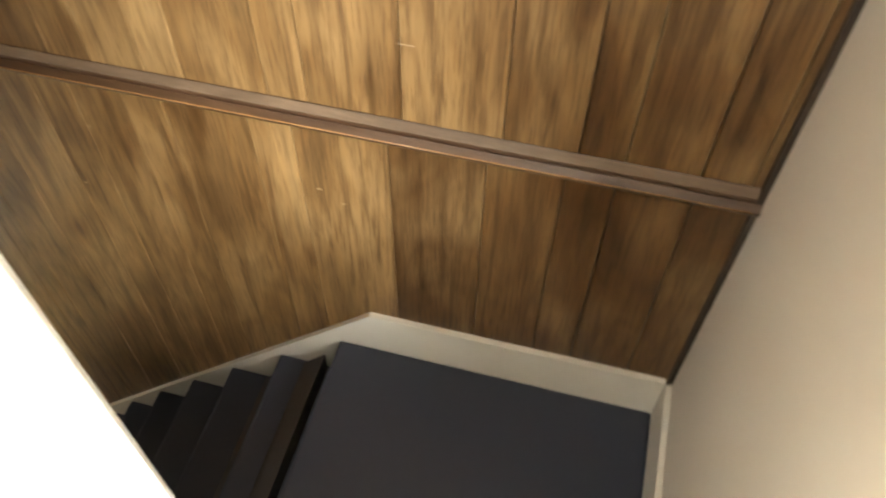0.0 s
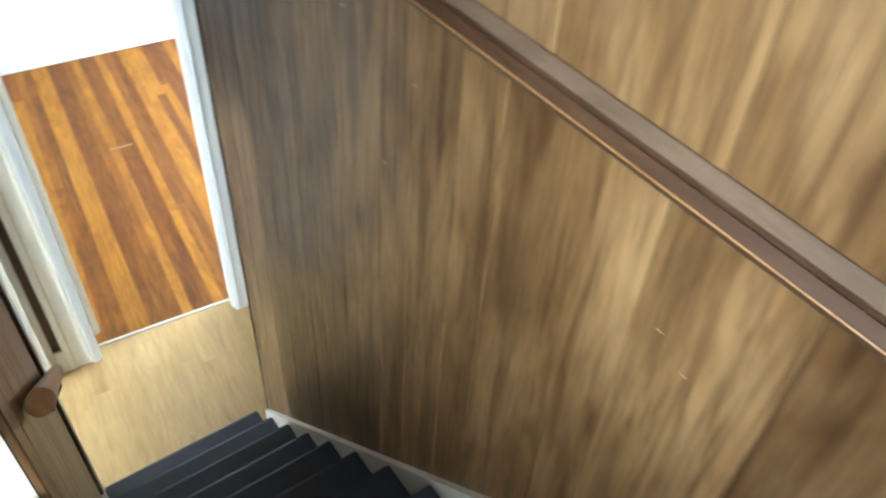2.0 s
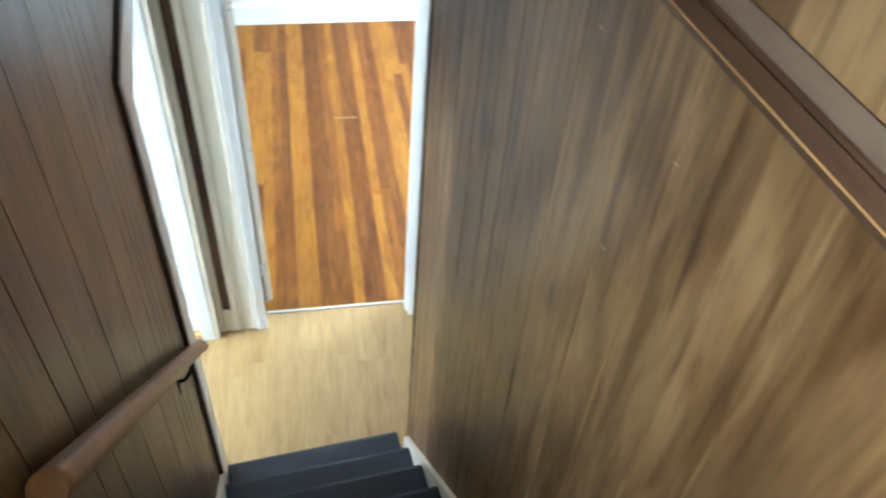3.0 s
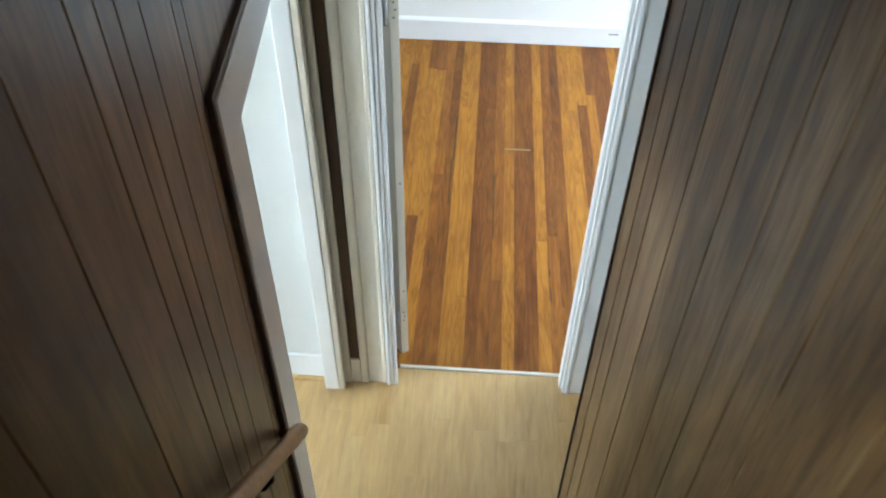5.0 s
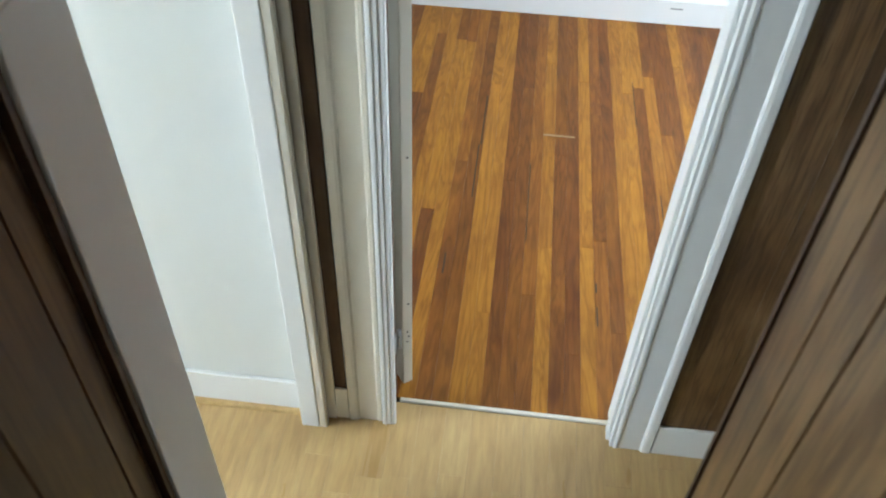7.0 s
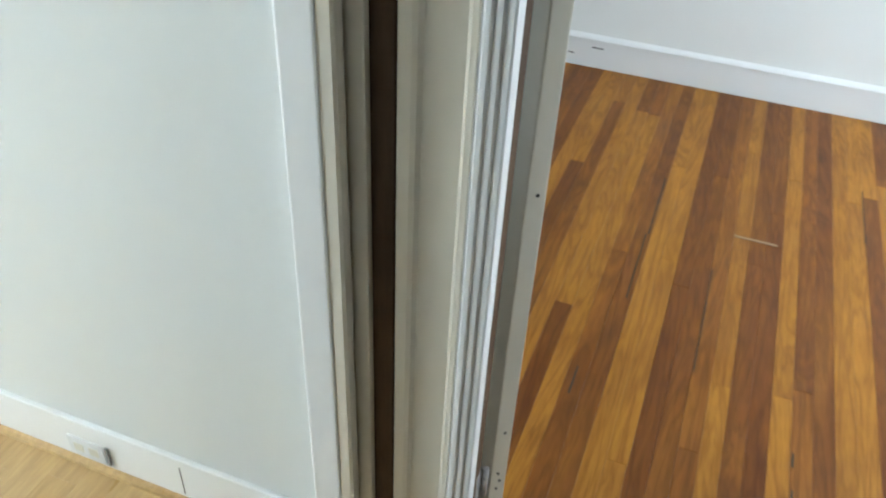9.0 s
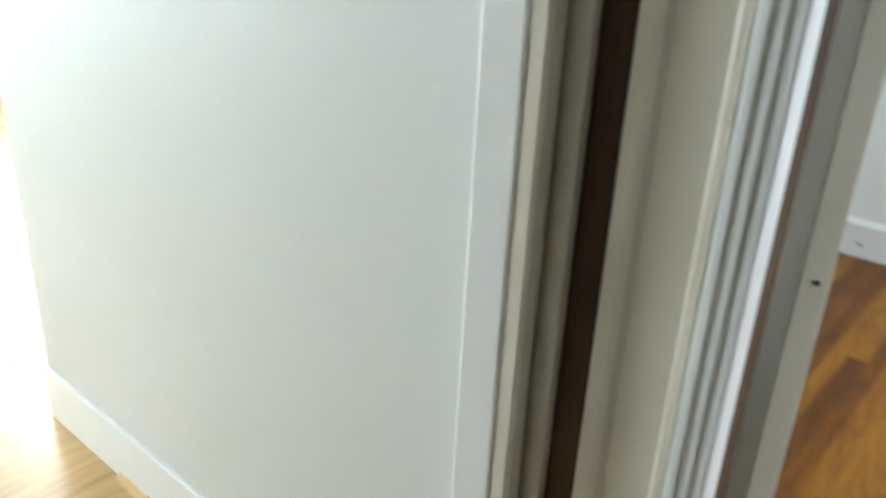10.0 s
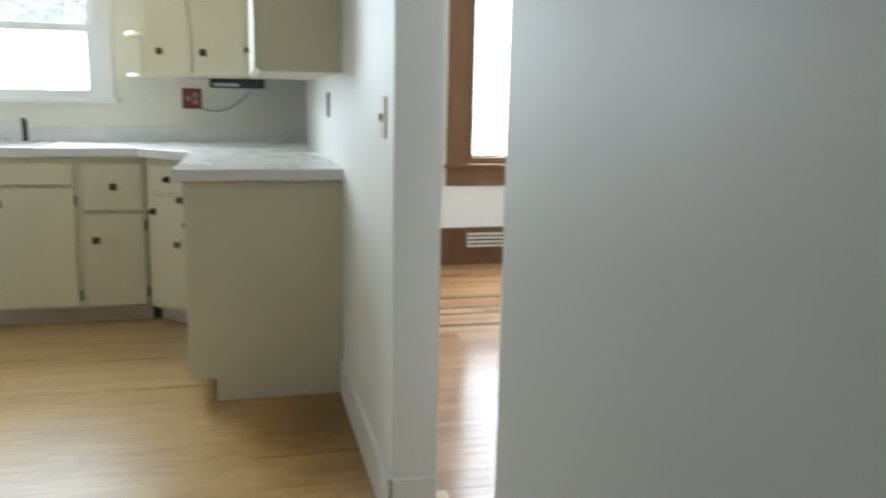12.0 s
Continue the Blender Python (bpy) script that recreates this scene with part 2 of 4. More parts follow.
def prism(poly, axis, a, b, bm=None):
    """A 2D outline drawn out along an axis from a to b. The outline's two coordinates are the other axes in order."""
    bm = bm or bmesh.new()
    def p3(p, t):
        c = list(p)
        c.insert(axis, t)
        return c
    va = [bm.verts.new(p3(p, a)) for p in poly]
    vb = [bm.verts.new(p3(p, b)) for p in poly]
    bm.faces.new(va)
    bm.faces.new(vb)
    n = len(poly)
    for i in range(n):
        bm.faces.new((va[i], va[(i + 1) % n], vb[(i + 1) % n], vb[i]))
    bmesh.ops.recalc_face_normals(bm, faces=bm.faces[:])
    return bm


def tube(points, radius, bm=None, sides=12):
    bm = bm or bmesh.new()
    rings = []
    for i, p in enumerate(points):
        p = Vector(p)
        d = (Vector(points[min(i + 1, len(points) - 1)]) - Vector(points[max(i - 1, 0)])).normalized()
        u = d.orthogonal().normalized() if abs(d.z) > 0.98 else d.cross(Vector((0, 0, 1))).normalized()
        w = d.cross(u)
        rings.append([bm.verts.new(p + radius * (math.cos(t) * u + math.sin(t) * w)) for t in [2 * math.pi * k / sides for k in range(sides)]])
    for r, q in zip(rings, rings[1:]):
        for k in range(sides):
            f = bm.faces.new((r[k], r[(k + 1) % sides], q[(k + 1) % sides], q[k]))
            f.smooth = True
    bm.faces.new(rings[0][::-1])
    bm.faces.new(rings[-1])
    bmesh.ops.recalc_face_normals(bm, faces=bm.faces[:])
    return bm


def mesh_of(name, bm, mat):
    me = bpy.data.meshes.new(name)
    bm.to_mesh(me)
    bm.free()
    me.materials.append(mat)
    return me


def setting(name, bm, mat, label="", category=""):
    ob = new(name, mesh_of(name, bm, mat))
    ORIGIN[ob] = Vector((0, 0, 0))
    return tagged(ob, label, category or name.split("_")[0], kind="structure")


def thing(name, at, label, category, group="", kind=""):
    ob = new(name)
    ob.empty_display_size = 0.05
    ob.location = at
    ORIGIN[ob] = Vector(at)
    return tagged(ob, label, category, group, kind)


def part(name, bm, mat, parent, label=""):
    o = ORIGIN[parent]
    bmesh.ops.translate(bm, verts=bm.verts[:], vec=-o)
    ob = new(name, mesh_of(name, bm, mat))
    ob.parent = parent
    ORIGIN[ob] = o
    return tagged(ob, label)


def piece(name, lo, hi, mat, parent, ch=0.0015, up=2):
    """A plank or board with chamfered face edges: the face looks along +up axis (or -up when negative)."""
    s, ax = (1, up) if up >= 0 else (-1, -up - 10)
    o = ORIGIN[parent]
    a, b = [i for i in range(3) if i != ax]
    lo, hi = Vector(lo) - o, Vector(hi) - o
    back, face = (lo[ax], hi[ax]) if s > 0 else (hi[ax], lo[ax])
    def ring(e, h):
        out = []
        for u, w in ((lo[a] + e, lo[b] + e), (hi[a] - e, lo[b] + e), (hi[a] - e, hi[b] - e), (lo[a] + e, hi[b] - e)):
            p = [0, 0, 0]
            p[a], p[b], p[ax] = u, w, h
            out.append(p)
        return out
    vs = ring(0, back) + ring(0, face - s * ch) + ring(ch, face)
    fs = [(8, 9, 10, 11)] + [(r + i, r + (i + 1) % 4, r + 4 + (i + 1) % 4, r + 4 + i) for r in (0, 4) for i in range(4)]
    if (ax == 1) != (s < 0):
        fs = [f[::-1] for f in fs]
    me = bpy.data.meshes.new(name)
    me.from_pydata(vs, [], fs)
    me.materials.append(mat)
    ob = new(name, me)
    ob.parent = parent
    return ob


# ---- plan ----
STAIR = pose(-0.035, -0.047, 0, 0, 0, 5.733)   # the stairs stand a little askew to the house
XE = 3.66             # east wall of the stairs
YS = -0.768           # panelled south wall of the stairs
LAND = 1.90           # landing
NOSE = [2.657, 2.426, 2.208, 2.005, 1.810, 1.620, 1.434, 1.240, 1.050, 0.855]
RISE = LAND / 10
UP = LAND + 5 * RISE  # upper floor
TOP = 5.15
CEIL = 2.55
NX = 0.970            # west end of the panelled north wall
SX0 = 0.825           # opening in the south wall
STOP = 2.765          # top of the south panelling
DY0, DY1 = -0.548, 0.180  # bedroom doorway
WE = -2.367           # end of the white wall
PY = -2.865           # pillar
KX = 0.137            # kitchen's west wall
KY = -5.78            # kitchen's far wall
LY = -6.415           # living room's far wall
BX = -3.008           # bedroom's far wall
BEND = 2.766          # where the skirt turns level


def skirt_top(x):
    """Height of the stair skirt's upper edge."""
    if x >= BEND:
        return LAND + 0.178
    return LAND + 0.178 + (x - BEND) * (LAND + 0.178 - 0.32) / (BEND - NX)


# ---- structure ----
floor = setting("floor", box((-0.0, -6.0, -0.14), (2.56, 1.0, -0.012)), DARK, "pale wood laminate floor of hall and kitchen", "floor")
bedroom_floor = setting("bedroom_floor", box((BX - 0.1, -1.95, -0.14), (-0.0, 2.3, -0.014)), DARK, "worn fir strip floor in mixed orange and red browns", "floor")
living_floor = setting("living_floor", box((-3.7, LY - 0.1, -0.14), (-0.0, -1.95, -0.014)), DARK, "glossy oak strip floor with dark inlay lines", "floor")

bm = box((-0.12, WE, 0), (0, DY0 - 0.04, CEIL))
add_box(bm, (-0.12, DY1 + 0.02, 0), (0, 1.12, CEIL))
add_box(bm, (-0.12, DY0 - 0.04, 2.05), (0, DY1 + 0.02, CEIL))
add_box(bm, (-0.12, PY, 2.15), (0, WE, CEIL))
wall_west = setting("wall_west", bm, HALL, "greyish white painted plaster wall beside the bedroom doorway", "wall")
# Unseen wall, added to keep kitchen light off part of the hall wall.
wall_hall_return = setting("wall_hall_return", box((0.99, -2.15, 0), (1.09, -0.90, CEIL)), WHITE, "plain white unseen wall added to block light beside the kitchen entry", "wall")
wall_hall_north = setting("wall_hall_north", box((0, 1.0, 0), (1.1, 1.12, CEIL)), WHITE, "plain white hall wall", "wall")
wall_hall_east = setting("wall_hall_east", box((NX - 0.05, 0.16, 0), (NX + 0.07, 1.0, CEIL)), WHITE, "plain white hall wall", "wall")

wall_north = setting("wall_north", box((NX, 0.012, 0), (XE + 0.12, 0.12, TOP)), DARK, "brown walnut panelled stair wall with grooved boards", "wall")
bm = box((SX0, -0.87, 0), (2.40, YS - 0.012, STOP))
add_box(bm, (0.03, -0.87, 2.012), (SX0, YS - 0.012, CEIL))
add_box(bm, (SX0, -0.87, STOP), (2.40, YS, TOP))
add_box(bm, (0.03, -0.87, CEIL + 0.09), (SX0, YS - 0.012, TOP))
wall_south = setting("wall_south", bm, BEIGE, "beige painted stair wall above brown panelling", "wall")
bm = box((XE, -4.1, 1.5), (XE + 0.12, 0.012, UP))
add_box(bm, (XE, -0.95, UP), (XE + 0.12, 0.012, TOP))
wall_east = setting("wall_east", bm, BEIGE, "plain beige painted stair wall", "wall")
wall_upper_west = setting("wall_upper_west", box((2.30, -4.1, 1.6), (2.40, -0.87, TOP)), WHITE, "bright white wall beside the upper flight", "wall")
wall_stair_west = setting("wall_stair_west", box((0.85, YS - 0.012, CEIL + 0.09), (NX, 0.012, TOP)), WHITE, "wall over the foot of the stairs", "wall")
wall_upper_south = setting("wall_upper_south", box((2.30, -4.22, 1.6), (5.17, -4.1, TOP)), WHITE, "white upstairs wall", "wall")
wall_upper_north = setting("wall_upper_north", box((XE + 0.12, -0.95, UP), (5.17, -0.80, TOP)), WHITE, "white upstairs wall", "wall")
bm = box((5.05, -4.1, UP - 0.2), (5.17, -0.80, 3.1))
add_box(bm, (5.05, -4.1, 4.15), (5.17, -0.80, TOP))
add_box(bm, (5.05, -4.1, 3.1), (5.17, -3.05, 4.15))
add_box(bm, (5.05, -1.85, 3.1), (5.17, -0.80, 4.15))
wall_upper_east = setting("wall_upper_east", bm, WHITE, "white upstairs wall with a window", "wall")
bm = box((2.40, -4.1, UP - 0.2), (XE, -0.77 - 4 * 0.215 - 0.04, UP))
add_box(bm, (XE + 0.12, -4.1, UP - 0.2), (5.05, -0.80, UP))
upper_floor = setting("upper_floor", bm, OAK, "upstairs wooden floor", "floor")
ceiling_stairs = setting("ceiling_stairs", box((0.0, -4.22, TOP), (5.17, 0.12, TOP + 0.1)), CEILING, "white ceiling over the stairs", "ceiling")
bm = box((-0.12, -0.72, CEIL), (NX + 0.02, 1.12, CEIL + 0.08))
add_box(bm, (-0.12, -6.0, CEIL), (2.56, -0.72, CEIL + 0.08))
ceiling_hall = setting("ceiling_hall", bm, CEILING, "white ceiling of hall and kitchen", "ceiling")
ceiling_bedroom = setting("ceiling_bedroom", box((BX - 0.12, -2.07, CEIL), (-0.12, 2.42, CEIL + 0.08)), CEILING, "white bedroom ceiling", "ceiling")
ceiling_living = setting("ceiling_living", box((-3.82, LY - 0.12, CEIL), (-0.12, -2.07, CEIL + 0.08)), CEILING, "white living room ceiling", "ceiling")

wall_bedroom_west = setting("wall_bedroom_west", box((BX - 0.12, -2.07, -0.1), (BX, 2.42, CEIL)), WHITE, "white bedroom wall", "wall")
bm = box((BX, 2.3, -0.1), (-2.2, 2.42, CEIL))
add_box(bm, (-0.8, 2.3, -0.1), (0, 2.42, CEIL))
add_box(bm, (-2.2, 2.3, -0.1), (-0.8, 2.42, 0.85))
add_box(bm, (-2.2, 2.3, 2.15), (-0.8, 2.42, CEIL))
wall_bedroom_north = setting("wall_bedroom_north", bm, WHITE, "white bedroom wall with a window", "wall")
wall_bedroom_east = setting("wall_bedroom_east", box((-0.12, 1.12, -0.1), (0.0, 2.3, CEIL)), WHITE, "white bedroom wall", "wall")
wall_partition = setting("wall_partition", box((-3.7, -2.07, -0.1), (-0.12, -1.95, CEIL)), WHITE, "white wall between bedroom and living room", "wall")

wall_kitchen_west = setting("wall_kitchen_west", box((0.008, LY - 0.12, 0), (KX, PY, CEIL)), WHITE, "white wall between kitchen and living room", "wall")
WX0, WX1, WZ0, WZ1 = 1.29, 2.28, 1.16, 2.15
bm = box((KX, KY - 0.12, 0), (WX0, KY, CEIL))
add_box(bm, (WX1, KY - 0.12, 0), (2.56, KY, CEIL))
add_box(bm, (WX0, KY - 0.12, 0), (WX1, KY, WZ0))
add_box(bm, (WX0, KY - 0.12, WZ1), (WX1, KY, CEIL))
wall_kitchen_south = setting("wall_kitchen_south", bm, KITCHEN, "cream white kitchen wall with a sash window", "wall")
wall_kitchen_east = setting("wall_kitchen_east", box((2.46, KY, 0), (2.56, -0.60, CEIL)), WHITE, "plain white kitchen wall", "wall")
LX0, LX1, LZ0, LZ1 = -2.02, -1.06, 0.735, 2.30
bm = box((-3.7, LY - 0.12, -0.1), (LX0, LY, CEIL))
add_box(bm, (LX1, LY - 0.12, -0.1), (0.008, LY, CEIL))
add_box(bm, (LX0, LY - 0.12, -0.1), (LX1, LY, LZ0))
add_box(bm, (LX0, LY - 0.12, LZ1), (LX1, LY, CEIL))
wall_living_south = setting("wall_living_south", bm, WHITE, "white living room wall with a tall window", "wall")
bm = box((-3.82, LY - 0.12, -0.1), (-3.7, -5.2, CEIL))
add_box(bm, (-3.82, -3.6, -0.1), (-3.7, -2.07, CEIL))
add_box(bm, (-3.82, -5.2, -0.1), (-3.7, -3.6, 0.8))
add_box(bm, (-3.82, -5.2, 2.2), (-3.7, -3.6, CEIL))
wall_living_west = setting("wall_living_west", bm, WHITE, "white living room wall with an added unseen window", "wall")

# outdoors
ground = setting("ground", box((-400, -400, -1.0), (400, 400, -0.6)), GRASS, "lawn round the house", "ground")

# ---- stairs ----
stairs = thing("staircase", (1.8, -0.4, 0), "narrow steep staircase with black treads and cream skirts", "staircase", kind="structure")
for k, x in enumerate(NOSE):
    z = LAND - k * RISE
    if k == 0:
        part("landing", box((x, -0.81, z - 0.03), (XE - 0.018, -0.018, z), 0.013), TREAD, stairs)
    else:
        part("tread", box((x, YS + 0.02 if x < 2.3 else -0.79, z - 0.03), (NOSE[k - 1] + 0.02, -0.018, z), 0.014), TREAD, stairs)
    part("riser", box((x + 0.02, YS + 0.02, max(0.0, z - RISE)), (x + 0.035, -0.018, z - 0.03)), TREAD, stairs)
for k in range(5):
    y = -0.77 - 0.215 * k
    z = LAND + (k + 1) * RISE
    part("riser", box((2.405, y - 0.035, z - RISE), (XE - 0.018, y - 0.02, z - 0.03)), TREAD, stairs)
    if k < 4:
        part("tread", box((2.405, y - 0.235, z - 0.03), (XE - 0.018, y, z), 0.010), TREAD, stairs)
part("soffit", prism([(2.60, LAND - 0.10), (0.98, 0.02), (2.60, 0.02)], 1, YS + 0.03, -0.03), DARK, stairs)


def stair_skirt(y0, y1):
    pts = [(NX, 0.0), (NX, skirt_top(NX)), (BEND, skirt_top(BEND))]
    if y1 > -0.1:
        return prism(pts + [(XE - 0.018, skirt_top(3)), (XE - 0.018, LAND - 0.1), (2.75, LAND - 0.1)], 1, y0, y1)
    return prism(pts[:2] + [(2.40, skirt_top(2.40)), (2.40, LAND - 0.4)], 1, y0, y1)


part("skirt", stair_skirt(-0.018, 0.0), SKIRT, stairs, "cream painted skirt board")
part("skirt", stair_skirt(YS, YS + 0.02), SKIRT, stairs, "cream painted skirt board")
part("skirt", box((XE - 0.018, -0.77, LAND - 0.1), (XE, -0.018, skirt_top(3)), 0.003), SKIRT, stairs, "cream painted skirt board")


# ---- panelling ----
def sloped_board(x0, x1, y, face, zb0, zb1, zt, parent, tone=0.5, ch=0.0023):
    """An upright board whose foot follows the stairs; face is +1 or -1 along y."""
    th = 0.010
    def ring(e, yy):
        return [(x0 + e, yy, zb0), (x1 - e, yy, zb1), (x1 - e, yy, zt), (x0 + e, yy, zt)]
    vs = ring(0.0009, y - face * th) + ring(0.0009, y - face * ch) + ring(ch, y)
    fs = [(8, 9, 10, 11)] + [(r + i, r + (i + 1) % 4, r + 4 + (i + 1) % 4, r + 4 + i) for r in (0, 4) for i in range(4)]
    if face > 0:
        fs = [f[::-1] for f in fs]
    me = bpy.data.meshes.new("panel_board")
    me.from_pydata(vs, [], fs)
    me.materials.append(PANEL)
    ob = new("panel_board", me)
    ob.parent = parent
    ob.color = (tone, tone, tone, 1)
    return ob


RAIL0, RAIL1 = 2.815, 2.890
rnd = random.Random(11)
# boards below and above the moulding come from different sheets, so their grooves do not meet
LOWER = [NX, 1.035, 1.101, 1.218, 1.345, 1.455, 1.537, 1.617, 1.760, 1.938, 2.048, 2.190, 2.297, 2.510, 2.618, 2.850, 3.080, 3.255, 3.365, 3.530, XE]
UPPER = [NX, 1.16, 1.30, 1.43, 1.60, 1.74, 1.90, 2.042, 2.146, 2.281, 2.377, 2.577, 2.672, 2.888, 3.110, 3.272, 3.371, 3.526, 3.628, XE]
# Eastern boards: a darker sheet, with the east wall's shade put into the tone.
for a, b in zip(LOWER, LOWER[1:]):
    sheet_shade = 0.74 if a < 2.84 else 0.06
    foot = 0.05 if a < BEND < b else 0.02
    sloped_board(a, b, 0.0, -1, skirt_top(a) - foot, skirt_top(b) - foot, RAIL0 + 0.02, wall_north, sheet_shade + rnd.uniform(-0.14, 0.14))
for a, b in zip(UPPER, UPPER[1:]):
    sheet_shade = 0.80 if a < 3.10 else 0.14
    sloped_board(a, b, 0.0, -1, RAIL0 + 0.024, RAIL0 + 0.024, TOP, wall_north, sheet_shade + rnd.uniform(-0.14, 0.14))
SGROOVES = [SX0 + 0.154, 1.030, 1.160, 1.240, 1.298, 1.370, 1.532, 1.743, 1.930, 2.020, 2.170, 2.300, 2.40]
for a, b in zip(SGROOVES, SGROOVES[1:]):
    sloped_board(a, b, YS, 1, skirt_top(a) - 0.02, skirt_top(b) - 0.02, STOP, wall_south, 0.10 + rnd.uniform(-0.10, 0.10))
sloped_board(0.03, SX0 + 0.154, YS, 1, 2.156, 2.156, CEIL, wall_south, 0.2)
piece("panel_board", (0.0, -0.80, 0.0), (0.008, -0.715, CEIL), BARE, wall_west, up=0)
for a, b in ((DY1 + 0.14, 0.46), (0.46, 0.62), (0.62, 0.80), (0.80, 1.0)):
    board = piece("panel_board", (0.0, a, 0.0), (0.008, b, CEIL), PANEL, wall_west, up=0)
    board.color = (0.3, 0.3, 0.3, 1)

# horizontal moulding on the north wall
rail_poly = [(0.0, RAIL0), (-0.008, RAIL0), (-0.020, RAIL0 + 0.010), (-0.0262, RAIL0 + 0.022), (-0.0255, RAIL0 + 0.027), (-0.021, RAIL0 + 0.036),
             (-0.016, RAIL0 + 0.043), (-0.0115, RAIL0 + 0.042), (-0.0115, RAIL0 + 0.047), (-0.013, RAIL0 + 0.052), (-0.009, RAIL0 + 0.063), (-0.003, RAIL1 - 0.003), (0.0, RAIL1)]
rail = setting("trim_rail", prism(rail_poly, 0, NX, XE), RAIL_WOOD, "dark wooden moulding along the panelled stair wall", "trim")
# Pale line along the arris, painted in as its highlight.
part("worn_edge", tube([(NX, -0.0258, RAIL0 + 0.0245), (XE - 0.015, -0.0258, RAIL0 + 0.0245)], 0.0016, sides=8), HAND_WOOD, rail, "lighter arris painted as an edge highlight")
part("top_fillet", prism([(-0.0132, RAIL0 + 0.0522), (-0.0136, RAIL0 + 0.0545), (-0.0035, RAIL1 + 0.0005), (-0.003, RAIL1 - 0.003)], 0, NX, XE - 0.015), PALE_MOULDING, rail, "paler upper slope")
# Thin dark box that draws the shadow line below the moulding.
part("shadow_gap", box((NX, -0.005, RAIL0 - 0.004), (XE - 0.015, 0.0, RAIL0)), DARK, rail, "dark strip standing in for the shadow under the moulding")
corner = setting("trim_corner", box((XE - 0.014, -0.014, LAND + 0.178), (XE, 0.0, TOP)), DARK, "dark corner strip of the panelling", "trim")
edge_bead = setting("trim_edge", box((NX - 0.006, -0.004, 0.0), (NX, 0.13, CEIL)), RAIL_WOOD, "dark wooden edge strip of the panelled wall", "trim")


# ---- casings ----
def casing_profile(w, t=0.022):
    """Outline of a door casing across its width: a flat back band, a step and a bead."""
    return [(0, 0), (0, t * 0.55), (0.006, t * 0.75), (0.014, t * 0.75), (0.02, t * 0.6), (w - 0.036, t * 0.6),
            (w - 0.030, t * 0.9), (w - 0.022, t), (w - 0.004, t), (w, t * 0.8), (w, 0)]


door_frame = thing("door_1", (0, -0.13, 0), "bedroom doorway with layered yellowed and white painted casing", "doorway", kind="structure")
# left casing: inner edge towards the opening
poly = [(0.0 + t, DY0 - 0.045 - u) for u, t in casing_profile(0.115)]
part("casing", prism(poly, 2, 0, 2.06), OLD_TRIM, door_frame, "yellowed white casing")
poly = [(0.0 + t, DY1 + 0.01 + u) for u, t in casing_profile(0.125)]
part("casing", prism(poly, 2, 0, 2.06), TRIM, door_frame, "white painted casing")
part("head_casing", box((0.0, DY0 - 0.17, 2.06), (0.024, DY1 + 0.135, 2.19), 0.003), TRIM, door_frame)
for y0, y1, s in ((DY0 - 0.04, DY0 - 0.02, 1), (DY1, DY1 + 0.02, -1)):
    part("jamb", box((-0.125, y0, 0), (0.012, y1, 2.05), 0.002), OLD_TRIM if s > 0 else TRIM, door_frame)
    ya, yb = (y1, y1 + 0.010) if s > 0 else (y0 - 0.012, y0)
    part("door_stop", box((-0.055, ya, 0.004), (-0.01, yb, 2.05), 0.003), TRIM, door_frame)
# Brown rebate strip; its dark colour also carries the shade in the gap.
part("hinge_rebate", box((-0.125, DY0 - 0.0199, 0.004), (-0.058, DY0 - 0.0185, 2.03)), BARE, door_frame, "bare brown wood of the hinge rebate with the gap's shade in its colour")
part("head_jamb", box((-0.125, DY0 - 0.02, 2.03), (0.012, DY1, 2.05), 0.002), TRIM, door_frame)
reed = [(0.010, DY0 - 0.045), (0.026, DY0 - 0.045)]
for i, x in enumerate((0.027, 0.0245, 0.022)):
    y = DY0 - 0.043 + 0.0145 * i
    reed += [(x - 0.002, y), (x, y + 0.003), (x, y + 0.0105), (x - 0.002, y + 0.0135)]
reed += [(0.010, DY0 + 0.001)]
part("bead", prism(reed, 2, 0, 2.06), TRIM, door_frame, "reeded white bead")
part("threshold", prism([(-0.092, 0.0), (-0.088, 0.005), (-0.076, 0.005), (-0.072, 0.0)], 1, DY0, DY1), SKIRT, door_frame, "pale metal threshold strip")

bedroom_door = thing("bedroom_door", (-0.14, DY0, 0.0), "greyed white door standing wide open into the bedroom", "door", kind="structure")
lead, side = Vector((-0.80, -0.60, 0)), Vector((-0.60, 0.80, 0))
hc = Vector((-0.137, DY0 + 0.003, 0))
outline = [hc, hc + side * 0.036, hc + side * 0.036 + lead * 0.70, hc + lead * 0.70]
bm = prism([(q.x, q.y) for q in outline], 2, 0.018, 2.02)
bmesh.ops.bevel(bm, geom=bm.edges[:], offset=0.003, segments=2, affect="EDGES", profile=0.6)
leaf = part("leaf", bm, OLD_TRIM, bedroom_door)
for z in (0.27, 1.72):
    bm = box((-0.137, DY0 - 0.0185, z - 0.045), (-0.100, DY0 - 0.0165, z + 0.045), 0.0005)
    tube([(-0.134, DY0 - 0.008, z - 0.046), (-0.134, DY0 - 0.008, z + 0.046)], 0.007, bm, 10)
    hinge = part("hinge", bm, SILVER, bedroom_door, "old steel hinge spotted with paint")
    for dz in (-0.026, 0.0, 0.026):
        q = hc + side * (0.016 + 0.006 * (dz == 0)) + Vector((0, 0, z + dz))
        part("screw", tube([q - lead * -0.0005, q - lead * 0.0015], 0.0035, sides=8), IRON, hinge)
for z in (0.43, 1.02):
    q = hc + side * 0.02 + Vector((0, 0, z))
    part("latch_mark", tube([q + lead * 0.001, q - lead * 0.0015], 0.0035, sides=8), IRON, leaf, "dark screw hole in the door's edge")

